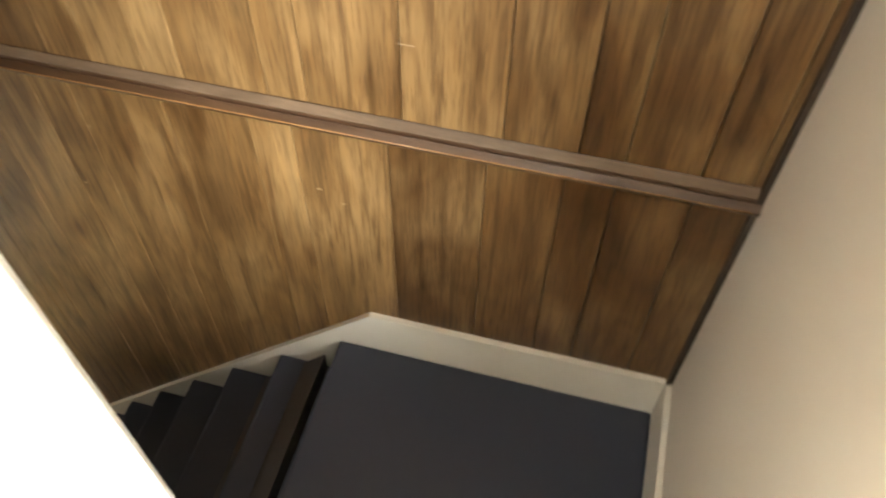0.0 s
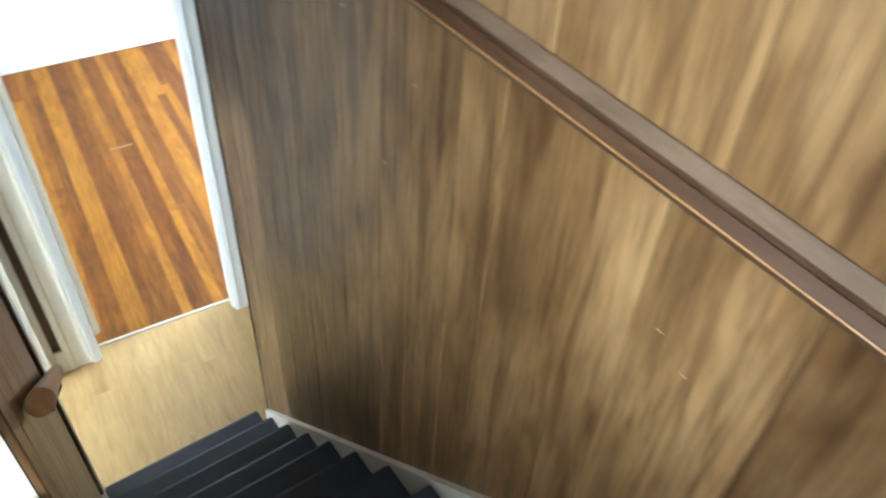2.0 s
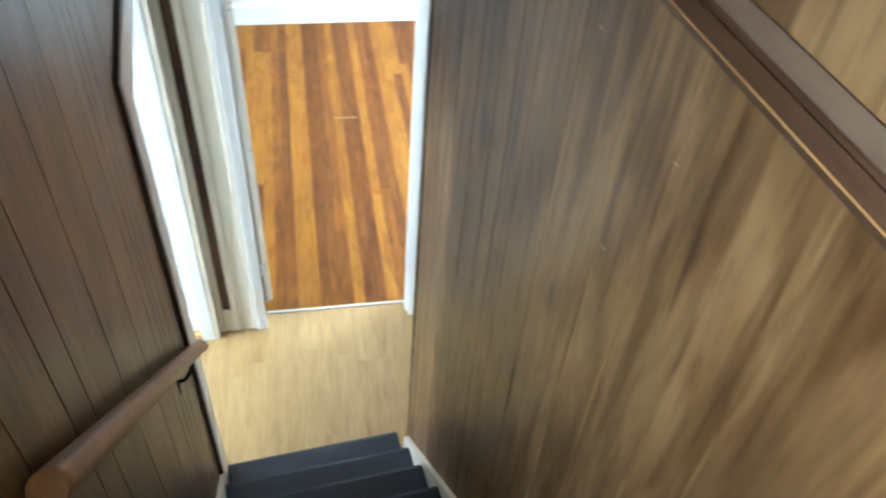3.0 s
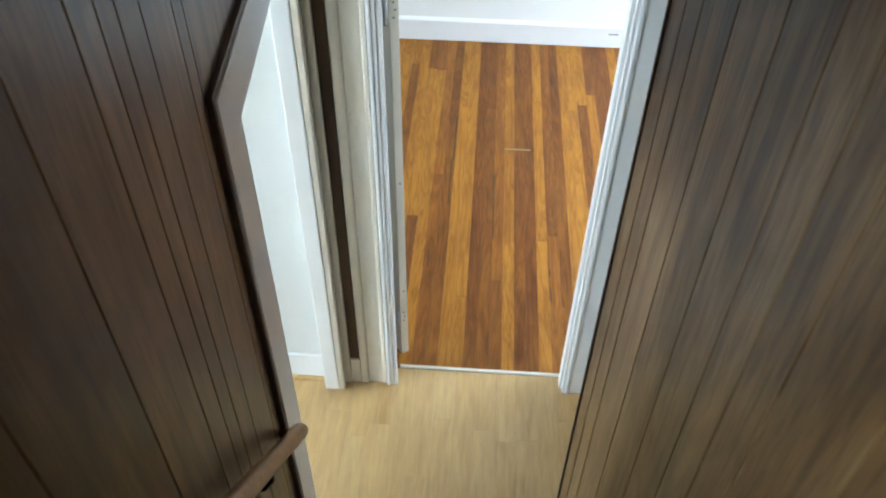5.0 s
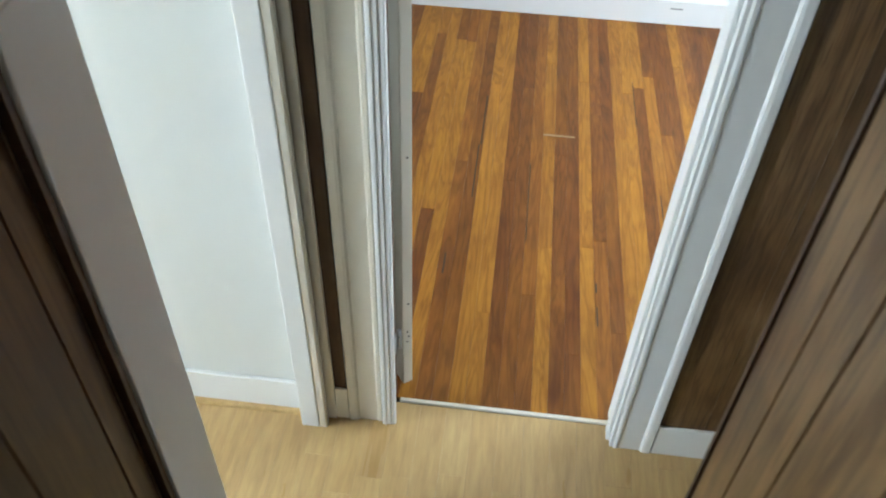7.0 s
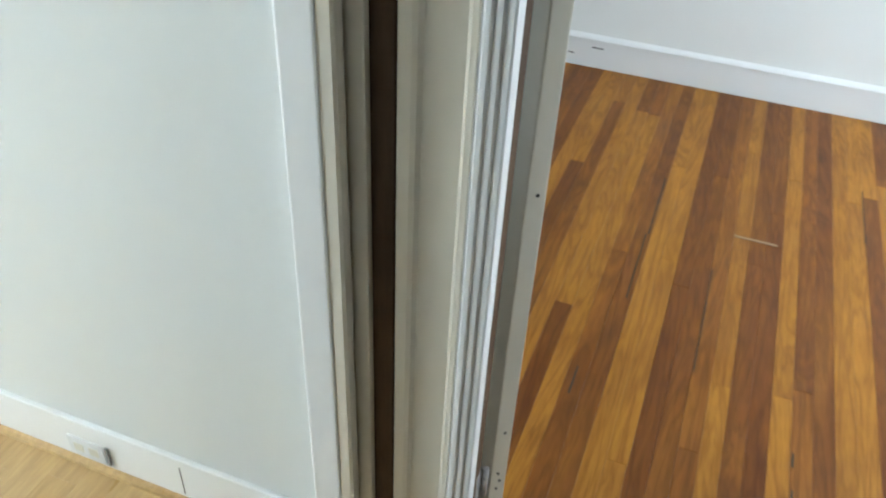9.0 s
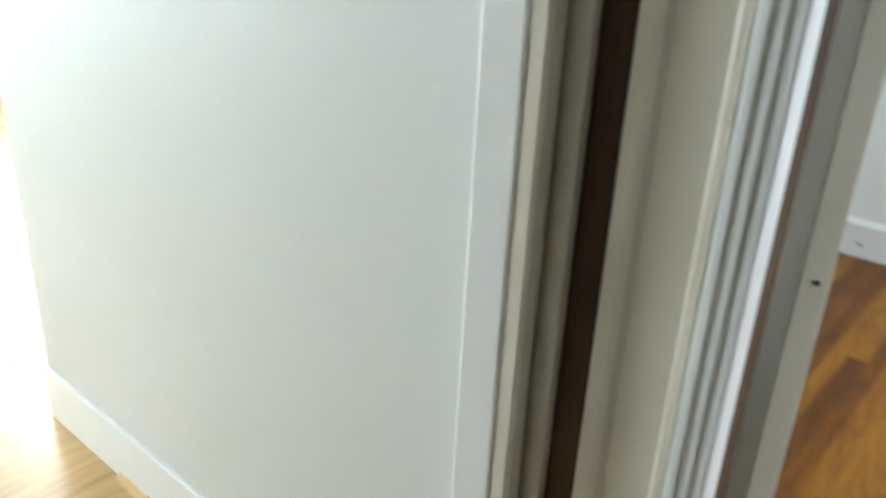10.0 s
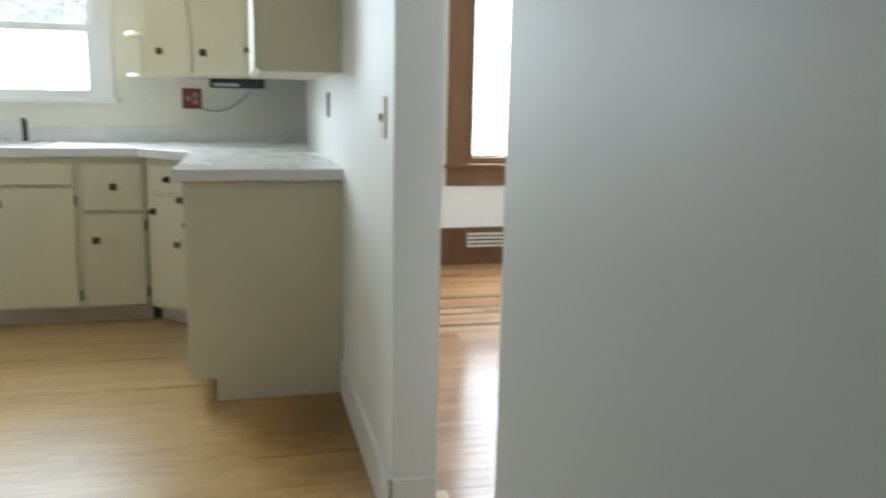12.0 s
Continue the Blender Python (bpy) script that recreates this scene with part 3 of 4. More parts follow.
opening = thing("door_2", (0.5, -0.83, 0), "wide cased opening from the stair foot to the kitchen", "doorway", kind="structure")
part("casing", box((SX0, YS, 0.0), (SX0 + 0.140, YS + 0.018, 2.012), 0.003), TRIM, opening, "white painted casing")
part("head_casing", box((0.06, YS, 2.012), (SX0 + 0.140, YS + 0.0182, 2.142), 0.003), TRIM, opening)
part("jamb", box((SX0 - 0.012, -0.875, 0), (SX0, YS + 0.004, 2.012), 0.002), TRIM, opening)
part("head_jamb", box((0.06, -0.875, 2.0), (SX0, YS, 2.012), 0.002), TRIM, opening)
# Dark strip in place of the casing's outer side, which lies in shade.
edge_poly = [(SX0 + 0.1405, 0.0), (SX0 + 0.153, 0.0), (SX0 + 0.153, 2.155), (0.06, 2.155), (0.06, 2.1425), (SX0 + 0.1405, 2.1425)]
part("edge_strip", prism(edge_poly, 1, YS + 0.0005, YS + 0.013), RAIL_WOOD, opening, "dark strip standing in for the casing's shaded side")
opening.matrix_world = STAIR @ Matrix.Translation(ORIGIN[opening])
post = thing("door_3", (0.03, -0.82, 0), "painted casing post where the cased opening meets the white wall", "casing", kind="structure")
part("post", box((0.001, -0.864, 0), (0.068, -0.802, 2.12), 0.005), TRIM, post)
poly = [(0.002 + u, -0.802 + t) for u, t in casing_profile(0.063, 0.026)]
part("casing", prism(poly, 2, 0, 2.10), OLD_TRIM, post, "yellowed white casing")
part("stop", box((0.008, -0.782, 0), (0.026, -0.752, 2.10), 0.004), OLD_TRIM, post)

# ---- baseboards ----
def baseboard(name, p, q, h, mat, face, t=0.016, label="white painted baseboard"):
    """From p to q along a wall; face points into the room."""
    (x0, y0), (x1, y1) = p, q
    fx, fy = face
    lo = (min(x0, x1, x0 + fx * t, x1 + fx * t), min(y0, y1, y0 + fy * t, y1 + fy * t), 0)
    hi = (max(x0, x1, x0 + fx * t, x1 + fx * t), max(y0, y1, y0 + fy * t, y1 + fy * t), h)
    return setting(name, box(lo, hi, 0.004), mat, label, "baseboard")


baseboard("baseboard_hall", (0.008, -0.751), (0.008, -0.709), 0.16, OLD_TRIM, (1, 0), 0.012)
baseboard("baseboard_hall_north", (0.008, DY1 + 0.137), (0.008, 1.0), 0.15, TRIM, (1, 0), 0.012)
hall_base = baseboard("baseboard_white_wall", (0, WE), (0, -0.864), 0.16, TRIM, (1, 0), 0.014)
baseboard("baseboard_pillar_end", (0.008, PY), (KX, PY), 0.15, TRIM, (0, 1), 0.012)
baseboard("baseboard_kitchen", (KX, PY), (KX, -3.93), 0.15, TRIM, (1, 0), 0.014)
bedroom_base = baseboard("baseboard_bedroom", (BX, -1.95), (BX, 2.3), 0.145, TRIM, (1, 0), 0.018)
baseboard("baseboard_bedroom_north", (BX, 2.3), (-0.12, 2.3), 0.20, TRIM, (0, -1), 0.018)
baseboard("baseboard_living", (-3.7, LY), (0.008, LY), 0.272, TRIM_WOOD, (0, 1), 0.02, "dark brown wooden baseboard")

part("shoe", prism([(0.0145, 0.0), (0.030, 0.0), (0.028, 0.010), (0.022, 0.017), (0.0145, 0.020)], 1, -1.98, -0.866), LAMINATE, hall_base, "pale wood shoe moulding")
part("cap", prism([(BX, 0.1455), (BX + 0.024, 0.1455), (BX + 0.024, 0.152), (BX + 0.014, 0.162), (BX, 0.172)], 1, -1.95, 2.28), TRIM, bedroom_base, "moulded cap of the baseboard")

# ---- handrail ----
handrail = thing("handrail", (1.9, YS + 0.06, 1.9), "round brown wooden handrail on the panelled stair wall", "handrail")
sl = 1.075
def on_rail(x, dy=0.0, dz=0.0):
    return (x, -0.718 - 0.019 * (x - 1.0) + dy, 1.170 + (x - 1.0) * sl + dz)


rail_body = part("rail", tube([on_rail(0.985, 0, -0.004), on_rail(0.995), on_rail(1.02), on_rail(2.20), on_rail(2.215)], 0.021, sides=18), HAND_WOOD, handrail)
part("end_return", tube([on_rail(1.005, -0.006, -0.006), on_rail(1.000, -0.020, -0.004), (0.998, YS + 0.003, 1.158)], 0.011, sides=12), HAND_WOOD, rail_body)
for x in (1.26,):
    _, y, z = on_rail(x)
    b = part("bracket", tube([(x, YS + 0.004, z - 0.10), (x, YS + 0.022, z - 0.098), (x, y, z - 0.060), (x, y, z - 0.018)], 0.005), IRON, handrail, "dark iron bracket")
    part("plate", box((x - 0.011, YS, z - 0.145), (x + 0.011, YS + 0.004, z - 0.065), 0.0015), IRON, b)
for ob in (stairs, handrail):
    ob.matrix_world = STAIR @ Matrix.Translation(ORIGIN[ob])
for ob in (wall_north, wall_south, wall_east, wall_upper_west, wall_stair_west, wall_upper_south, wall_upper_north, wall_upper_east, upper_floor, ceiling_stairs, rail, corner, edge_bead):
    ob.matrix_world = STAIR.copy()

# upstairs door, standing open over the flight
HINGE, FREE = Vector((2.62, -1.62, 0)), Vector((3.06, -1.066, 0))
leaf_dir = (FREE - HINGE).normalized()
leaf_n = Vector((leaf_dir.y, -leaf_dir.x, 0))
door = thing("upstairs_door", (2.62, -1.62, UP + 0.01), "white painted door standing open at the top of the stairs", "door", kind="structure")
a, b2 = HINGE, FREE
c2, d2 = FREE - leaf_n * 0.035, HINGE - leaf_n * 0.035
bm = prism([(a.x, a.y), (b2.x, b2.y), (c2.x, c2.y), (d2.x, d2.y)], 2, UP + 0.012, UP + 2.0)
bmesh.ops.bevel(bm, geom=bm.edges[:], offset=0.004, segments=2, affect="EDGES", profile=0.6)
part("leaf", bm, WHITE, door)
kp = FREE - leaf_dir * 0.065 + Vector((0, 0, UP + 0.93))
bm = tube([kp, kp + leaf_n * 0.012], 0.026)
tube([kp + leaf_n * 0.012, kp + leaf_n * 0.03], 0.010, bm)
bmesh.ops.create_uvsphere(bm, u_segments=20, v_segments=12, radius=0.027, matrix=Matrix.Translation(kp + leaf_n * 0.05))
part("knob", bm, PLATE, door, "white porcelain knob")
door.matrix_world = STAIR @ Matrix.Translation(ORIGIN[door])

# ---- windows ----
def sash_window(name, axis, at, a0, a1, z0, z1, inward, mat, label, meet=None, cas=0.09, apron=0.0):
    """A window in a wall across y (axis 1) or x (axis 0); at is the room face, inward is +1 or -1."""
    w = thing(name, (0.5 * (a0 + a1), at, z0) if axis == 1 else (at, 0.5 * (a0 + a1), z0), label, "window", kind="structure")
    def bx(u0, u1, d0, d1, zz0, zz1, bev=0.003):
        lo, hi = sorted((at + inward * d0, at + inward * d1))
        if axis == 1:
            return box((u0, lo, zz0), (u1, hi, zz1), bev)
        return box((lo, u0, zz0), (hi, u1, zz1), bev)
    meet = meet or 0.5 * (z0 + z1)
    part("casing", bx(a0 - cas, a0, 0, 0.02, z0 - 0.0, z1 + cas), mat, w)
    part("casing", bx(a1, a1 + cas, 0, 0.02, z0 - 0.0, z1 + cas), mat, w)
    part("head_casing", bx(a0, a1, 0, 0.02, z1, z1 + cas), mat, w)
    part("sill", bx(a0 - cas - 0.02, a1 + cas + 0.02, -0.02, 0.045, z0 - 0.025, z0), mat, w)
    if apron:
        part("apron", bx(a0 - cas, a1 + cas, 0, 0.018, z0 - 0.025 - apron, z0 - 0.025), mat, w)
    for u0, u1 in ((a0, a0 + 0.018), (a1 - 0.018, a1)):
        part("jamb", bx(u0, u1, -0.12, 0.0, z0, z1, 0.0), mat, w)
    for zz0, zz1, d in ((z0, meet + 0.02, -0.045), (meet - 0.02, z1, -0.085)):
        s = part("sash", bx(a0 + 0.018, a0 + 0.062, d - 0.035, d, zz0, zz1), mat, w)
        part("stile", bx(a1 - 0.062, a1 - 0.018, d - 0.035, d, zz0, zz1), mat, s)
        part("bottom_rail", bx(a0 + 0.062, a1 - 0.062, d - 0.035, d, zz0, zz0 + 0.045), mat, s)
        part("top_rail", bx(a0 + 0.062, a1 - 0.062, d - 0.035, d, zz1 - 0.04, zz1), mat, s)
        g = part("pane", bx(a0 + 0.06, a1 - 0.06, d - 0.02, d - 0.016, zz0 + 0.04, zz1 - 0.035, 0.0), GLASS, s)
        g.visible_shadow = False
    return w


sash_window("window_1", 1, KY, WX0, WX1, WZ0, WZ1, 1, TRIM, "white sash window over the kitchen sink", 1.55, 0.085)
sash_window("window_2", 1, LY, LX0, LX1, LZ0, LZ1, 1, TRIM_WOOD, "tall living room window in brown wood trim", 1.93, 0.15, 0.13)
sash_window("window_3", 0, -3.7, -5.2, -3.6, 0.8, 2.2, 1, TRIM_WOOD, "unseen wide living room window in brown wood trim, added for light", 1.5, 0.12)
sash_window("window_4", 1, 2.3, -2.2, -0.8, 0.85, 2.15, -1, TRIM, "white bedroom sash window", 1.5, 0.09)
upstairs_window = sash_window("window_5", 0, 5.05, -3.05, -1.85, 3.1, 4.15, -1, TRIM, "white upstairs sash window", 3.62, 0.08)
upstairs_window.matrix_world = STAIR @ Matrix.Translation(ORIGIN[upstairs_window])

# ---- kitchen ----
def front_board(name, p, q, z0, z1, parent, t=0.018, gap=0.004, mat=None):
    """A door or drawer front from p to q on the plan, standing proud to the walker's side of the line p-q."""
    a, b = Vector((*p, 0)), Vector((*q, 0))
    d = (b - a).normalized()
    n = Vector((d.y, -d.x, 0))
    a, b = a + d * gap, b - d * gap
    c, e = a - n * -t, b - n * -t
    bm = prism([(a.x, a.y), (b.x, b.y), (e.x, e.y), (c.x, c.y)], 2, z0 + gap, z1 - gap)
    bmesh.ops.bevel(bm, geom=bm.edges[:], offset=0.004, segments=2, affect="EDGES", profile=0.6)
    return part(name, bm, mat or CABINET, parent), n


def knob(parent, x, y, z, n):
    """A small dark knob on a square back plate; n points away from the front."""
    side = Vector((-n.y, n.x, 0))
    c = Vector((x, y, z))
    bm = bmesh.new()
    for sgn, d, r in ((1, 0.002, 0.017),):
        vs = [c + n * 0.001 + side * r * u + Vector((0, 0, r * w)) for u, w in ((-1, -1), (1, -1), (1, 1), (-1, 1))]
        lo = [bm.verts.new(v) for v in vs]
        hi = [bm.verts.new(v + n * 0.003) for v in vs]
        bm.faces.new(hi)
        for i in range(4):
            bm.faces.new((lo[i], lo[(i + 1) % 4], hi[(i + 1) % 4], hi[i]))
    bmesh.ops.recalc_face_normals(bm, faces=bm.faces[:])
    tube([c + n * 0.004, c + n * 0.012], 0.006, bm, 10)
    tube([c + n * 0.012, c + n * 0.016, c + n * 0.022, c + n * 0.026], 0.013, bm, 12)
    return part("knob", bm, BRASS, parent, "dark brass knob on a square plate")


def hinge_leaf(parent, x, y, z, n):
    side = Vector((-n.y, n.x, 0))
    c = Vector((x, y, z)) + n * 0.004
    return part("hinge", tube([c - Vector((0, 0, 0.025)), c + Vector((0, 0, 0.025))], 0.005, sides=8), IRON, parent, "small dark hinge")


FY = -5.19            # fronts of the far run
EX = 0.735            # fronts of the side run
EY = -3.95            # end panel
DG0, DG1 = (EX, -4.93), (1.0, FY)   # diagonal corner front

cab = thing("base_cabinet", (0.44, -4.4, 0), "cream painted base cabinet with a plain end panel and toe notch", "cabinet", "base cabinets")
part("body", prism([(KX, 0.0), (0.635, 0.0), (0.635, 0.095), (EX, 0.095), (EX, 0.873), (KX, 0.873)], 1, -4.928, EY), CABINET, cab)
for y0, y1 in ((-4.44, EY - 0.005), (-4.925, -4.445)):
    dr, n = front_board("drawer", (EX, y1), (EX, y0), 0.70, 0.845, cab)
    n = Vector((1, 0, 0))
    knob(dr, EX + 0.018, 0.5 * (y0 + y1), 0.77, n)
    d, _ = front_board("door", (EX, y1), (EX, y0), 0.11, 0.69, cab)
    knob(d, EX + 0.018, y1 - 0.06, 0.62, n)

corner_cab = thing("base_cabinet", (0.6, -5.4, 0), "cream painted corner base cabinet with an angled front", "cabinet", "base cabinets")
part("body", prism([(KX, -4.932), DG0, DG1, (1.0, KY), (KX, KY)], 2, 0.085, 0.873), CABINET, corner_cab)
part("plinth", prism([(KX, -4.99), (EX - 0.05, -4.99), (0.96, FY - 0.06), (0.96, KY), (KX, KY)], 2, 0.0, 0.085), SKIRT, corner_cab, "recessed cream plinth")
dv = (Vector((*DG1, 0)) - Vector((*DG0, 0))).normalized()
nd = Vector((-dv.y, dv.x, 0))
P0, P1 = Vector((*DG0, 0)) + dv * 0.03, Vector((*DG1, 0)) - dv * 0.03
for nm, z0, z1, kz, ku in (("drawer", 0.70, 0.84, 0.77, 0.5), ("door", 0.10, 0.685, 0.60, 0.86)):
    f, _ = front_board(nm, (P1.x, P1.y), (P0.x, P0.y), z0, z1, corner_cab)
    kp = P0.lerp(P1, ku) + nd * 0.018
    knob(f, kp.x, kp.y, kz, nd)

N_UP = Vector((0, 1, 0))
for x0, x1, sink in ((1.002, 1.312, False), (1.314, 2.20, True), (2.202, 2.455, False)):
    c = thing("base_cabinet", (0.5 * (x0 + x1), 0.5 * (FY + KY), 0), "cream painted base cabinet under the sink" if sink else "cream painted base cabinet with a drawer over a door", "cabinet", "base cabinets")
    part("body", box((x0, KY, 0.085), (x1, FY, 0.873)), CABINET, c)
    part("plinth", box((x0, KY, 0.0), (x1, FY - 0.06, 0.085)), SKIRT, c, "recessed cream plinth")
    if sink:
        part("false_front", box((x0 + 0.03, FY, 0.735), (x1 - 0.03, FY + 0.018, 0.840), 0.004), CABINET, c)
        xm = 0.5 * (x0 + x1)
        for a, b, kx in ((x0 + 0.03, xm - 0.004, xm - 0.06), (xm + 0.004, x1 - 0.03, xm + 0.06)):
            d = part("door", box((a, FY, 0.10), (b, FY + 0.018, 0.715), 0.004), CABINET, c)
            knob(d, kx, FY + 0.018, 0.64, N_UP)
            hx = a - 0.006 if kx > 0.5 * (a + b) else b + 0.006
            for z in (0.16, 0.65):
                hinge_leaf(d, hx, FY + 0.008, z, N_UP)
    else:
        w = part("drawer", box((x0 + 0.012, FY, 0.60), (x1 - 0.014, FY + 0.018, 0.840), 0.004), CABINET, c)
        knob(w, 0.5 * (x0 + x1), FY + 0.018, 0.722, N_UP)
        d = part("door", box((x0 + 0.012, FY, 0.10), (x1 - 0.014, FY + 0.018, 0.580), 0.004), CABINET, c)
        knob(d, x1 - 0.06, FY + 0.018, 0.447, N_UP)
        for z in (0.17, 0.52):
            hinge_leaf(d, x0 + 0.006, FY + 0.008, z, N_UP)

top = thing("worktop", (0.8, -5.0, 0.873), "white laminate worktop with a rounded edge and angled corner", "worktop")
SINK = (1.52, 2.16, -5.66, -5.27)
bm = prism([(KX, -3.925), (0.765, -3.925), (0.765, -4.905), (1.03, -5.16), (SINK[0], -5.16), (SINK[0], KY), (KX, KY)], 2, 0.873, 0.92)
bmesh.ops.bevel(bm, geom=[e for e in bm.edges if abs(e.verts[0].co.z - e.verts[1].co.z) < 1e-5], offset=0.006, segments=3, affect="EDGES", profile=0.5)
part("slab", bm, COUNTER, top)
part("slab", box((SINK[0], SINK[3], 0.873), (SINK[1], -5.16, 0.92)), COUNTER, top)
part("slab", box((SINK[0], KY, 0.873), (SINK[1], SINK[2], 0.92)), COUNTER, top)
part("slab", box((SINK[1], KY, 0.873), (2.455, -5.16, 0.92)), COUNTER, top)
part("backsplash", box((KX, KY, 0.92), (2.455, KY + 0.012, 1.00), 0.003), COUNTER, top)

sink = thing("kitchen_sink", (1.84, -5.46, 0.92), "stainless steel sink set into the white worktop", "sink")
bm = box((SINK[0] - 0.02, SINK[2] - 0.02, 0.921), (SINK[0] + 0.03, SINK[3] + 0.02, 0.927), 0.002)
add_box(bm, (SINK[1] - 0.03, SINK[2] - 0.02, 0.921), (SINK[1] + 0.02, SINK[3] + 0.02, 0.927), 0.002)
add_box(bm, (SINK[0] + 0.03, SINK[3] - 0.03, 0.921), (SINK[1] - 0.03, SINK[3] + 0.02, 0.927), 0.002)
add_box(bm, (SINK[0] + 0.03, SINK[2] - 0.02, 0.921), (SINK[1] - 0.03, SINK[2] + 0.06, 0.927), 0.002)
part("rim", bm, STEEL, sink)
bm = box((SINK[0] + 0.03, SINK[2] + 0.06, 0.74), (SINK[1] - 0.03, SINK[3] - 0.03, 0.745))
for lo, hi in (((SINK[0] + 0.02, SINK[2] + 0.05, 0.74), (SINK[0] + 0.03, SINK[3] - 0.02, 0.921)), ((SINK[1] - 0.03, SINK[2] + 0.05, 0.74), (SINK[1] - 0.02, SINK[3] - 0.02, 0.921)),
               ((SINK[0] + 0.03, SINK[2] + 0.05, 0.74), (SINK[1] - 0.03, SINK[2] + 0.06, 0.921)), ((SINK[0] + 0.03, SINK[3] - 0.03, 0.74), (SINK[1] - 0.03, SINK[3] - 0.02, 0.921))):
    add_box(bm, lo, hi)
part("basin", bm, STEEL, sink)
tap = thing("faucet", (1.84, -5.62, 0.927), "steel kitchen faucet with a dark spray handle", "faucet")
part("base", box((1.72, -5.655, 0.927), (1.96, -5.60, 0.945), 0.006), STEEL, tap)
part("spout", tube([(1.84, -5.63, 0.945), (1.84, -5.63, 1.06), (1.84, -5.60, 1.12), (1.84, -5.52, 1.13), (1.84, -5.44, 1.10), (1.84, -5.43, 1.07)], 0.011), STEEL, tap)
part("spray_handle", tube([(1.655, -5.63, 0.927), (1.655, -5.63, 0.955), (1.655, -5.628, 1.03), (1.655, -5.61, 1.042)], 0.014), BLACK, tap, "dark spray handle")

# upper cabinets
UZ0, UZ1 = 1.283, 2.20
UX, UY = 0.447, -5.455
c = thing("wall_cabinet", (0.28, -4.7, UZ0), "cream painted wall cabinet with a plain end panel", "cabinet", "wall cabinets")
part("body", box((KX, -5.45, UZ0), (UX, EY, UZ1), 0.002), CABINET, c)
for y0, y1 in ((-4.44, EY - 0.004), (-4.94, -4.446), (-5.44, -4.946)):
    d = part("door", box((UX, y0, UZ0 + 0.008), (UX + 0.018, y1, UZ1 - 0.02), 0.004), CABINET, c)
    if y0 < -5.0:
        knob(d, UX + 0.018, y1 - 0.06, UZ0 + 0.13, Vector((1, 0, 0)))
c = thing("wall_cabinet", (0.74, -5.62, UZ0), "cream painted wall cabinet with two plain doors", "cabinet", "wall cabinets")
part("body", box((UX, KY, UZ0), (1.012, UY, UZ1), 0.002), CABINET, c)
for x0, x1, kx in ((UX + 0.02, 0.752, 0.703), (0.775, 1.004, 0.928)):
    d = part("door", box((x0, UY, UZ0 + 0.012), (x1, UY + 0.018, UZ1 - 0.02), 0.004), CABINET, c)
    knob(d, kx, UY + 0.018, 1.417, N_UP)
shelf = thing("corner_shelf", (1.06, -5.62, UZ0), "open rounded cream end shelves beside the kitchen window", "shelf")
part("back", box((1.013, KY, UZ0), (1.021, UY, UZ1)), CABINET, shelf)
for z in (UZ0, 1.505, 1.73, 1.96):
    arc = [(1.021, KY + 0.001)] + [(1.021 + 0.11 * math.sin(a), KY + 0.001 + 0.30 * math.cos(a)) for a in [i * math.pi / 16 for i in range(9)]]
    part("shelf", prism(arc, 2, z, z + 0.018), CABINET, shelf)

radio = thing("under_cabinet_radio", (0.525, -5.5, 1.23), "black radio with a silver front hung under the wall cabinet", "radio")
part("case", box((0.38, -5.66, 1.232), (0.675, -5.47, 1.282), 0.006), BLACK, radio)
part("front_strip", box((0.52, -5.4705, 1.240), (0.655, -5.467, 1.258), 0.001), SILVER, radio)
part("dial", tube([(0.42, -5.47, 1.256), (0.42, -5.458, 1.256)], 0.010), BLACK, radio)
cable = thing("power_cable", (0.6, -5.76, 1.05), "thin grey power cable sagging along the wall", "cable")
pts = [(0.735 - 0.30 * t, KY + 0.02 + 0.03 * t, 1.115 + 0.13 * t - 0.26 * t * (1 - t)) for t in [i / 12 for i in range(13)]]
part("cord", tube(pts, 0.0035, sides=8), plain("grey_cord", (0.30, 0.30, 0.31), 0.5), cable)
plate = thing("wall_outlet", (0.788, KY, 1.17), "red-brown outlet plate with pale sockets on the kitchen wall", "outlet")
part("plate", box((0.733, KY, 1.112), (0.842, KY + 0.006, 1.228), 0.003), RED, plate)
for x, z in ((0.768, 1.19), (0.768, 1.15), (0.806, 1.17)):
    part("socket", box((x - 0.013, KY + 0.006, z - 0.014), (x + 0.013, KY + 0.009, z + 0.014), 0.002), plain("pink_socket", (0.45, 0.22, 0.18), 0.4), plate)
side_plate = thing("wall_outlet", (KX, -4.42, 1.16), "dark outlet plate on the side wall over the worktop", "outlet")
part("plate", box((KX, -4.455, 1.106), (KX + 0.007, -4.385, 1.212), 0.002), RED, side_plate)
switch = thing("light_switch", (KX, -3.0, 1.14), "ivory light switch plate on the white wall", "switch")
part("plate", box((KX, -3.045, 1.083), (KX + 0.006, -2.968, 1.197), 0.003), IVORY, switch)
part("toggle", box((KX + 0.006, -3.012, 1.130), (KX + 0.016, -3.002, 1.150), 0.002), IVORY, switch)
plug = thing("wall_outlet", (0.014, -1.555, 0.06), "white outlet plate set in the baseboard", "outlet")
part("plate", box((0.014, -1.61, 0.030), (0.019, -1.50, 0.098), 0.002), PLATE, plug)
for y in (-1.578, -1.532):
    part("socket", box((0.019, y - 0.014, 0.05), (0.021, y + 0.014, 0.078), 0.001), IVORY, plug)
part("cover_flap", box((0.016, -1.492, 0.035), (0.022, -1.484, 0.10), 0.001), plain("grey_flap", (0.25, 0.24, 0.22), 0.5), plug)
bed_plug = thing("wall_outlet", (BX + 0.018, 0.99, 0.06), "white outlet plate on the bedroom baseboard", "outlet")
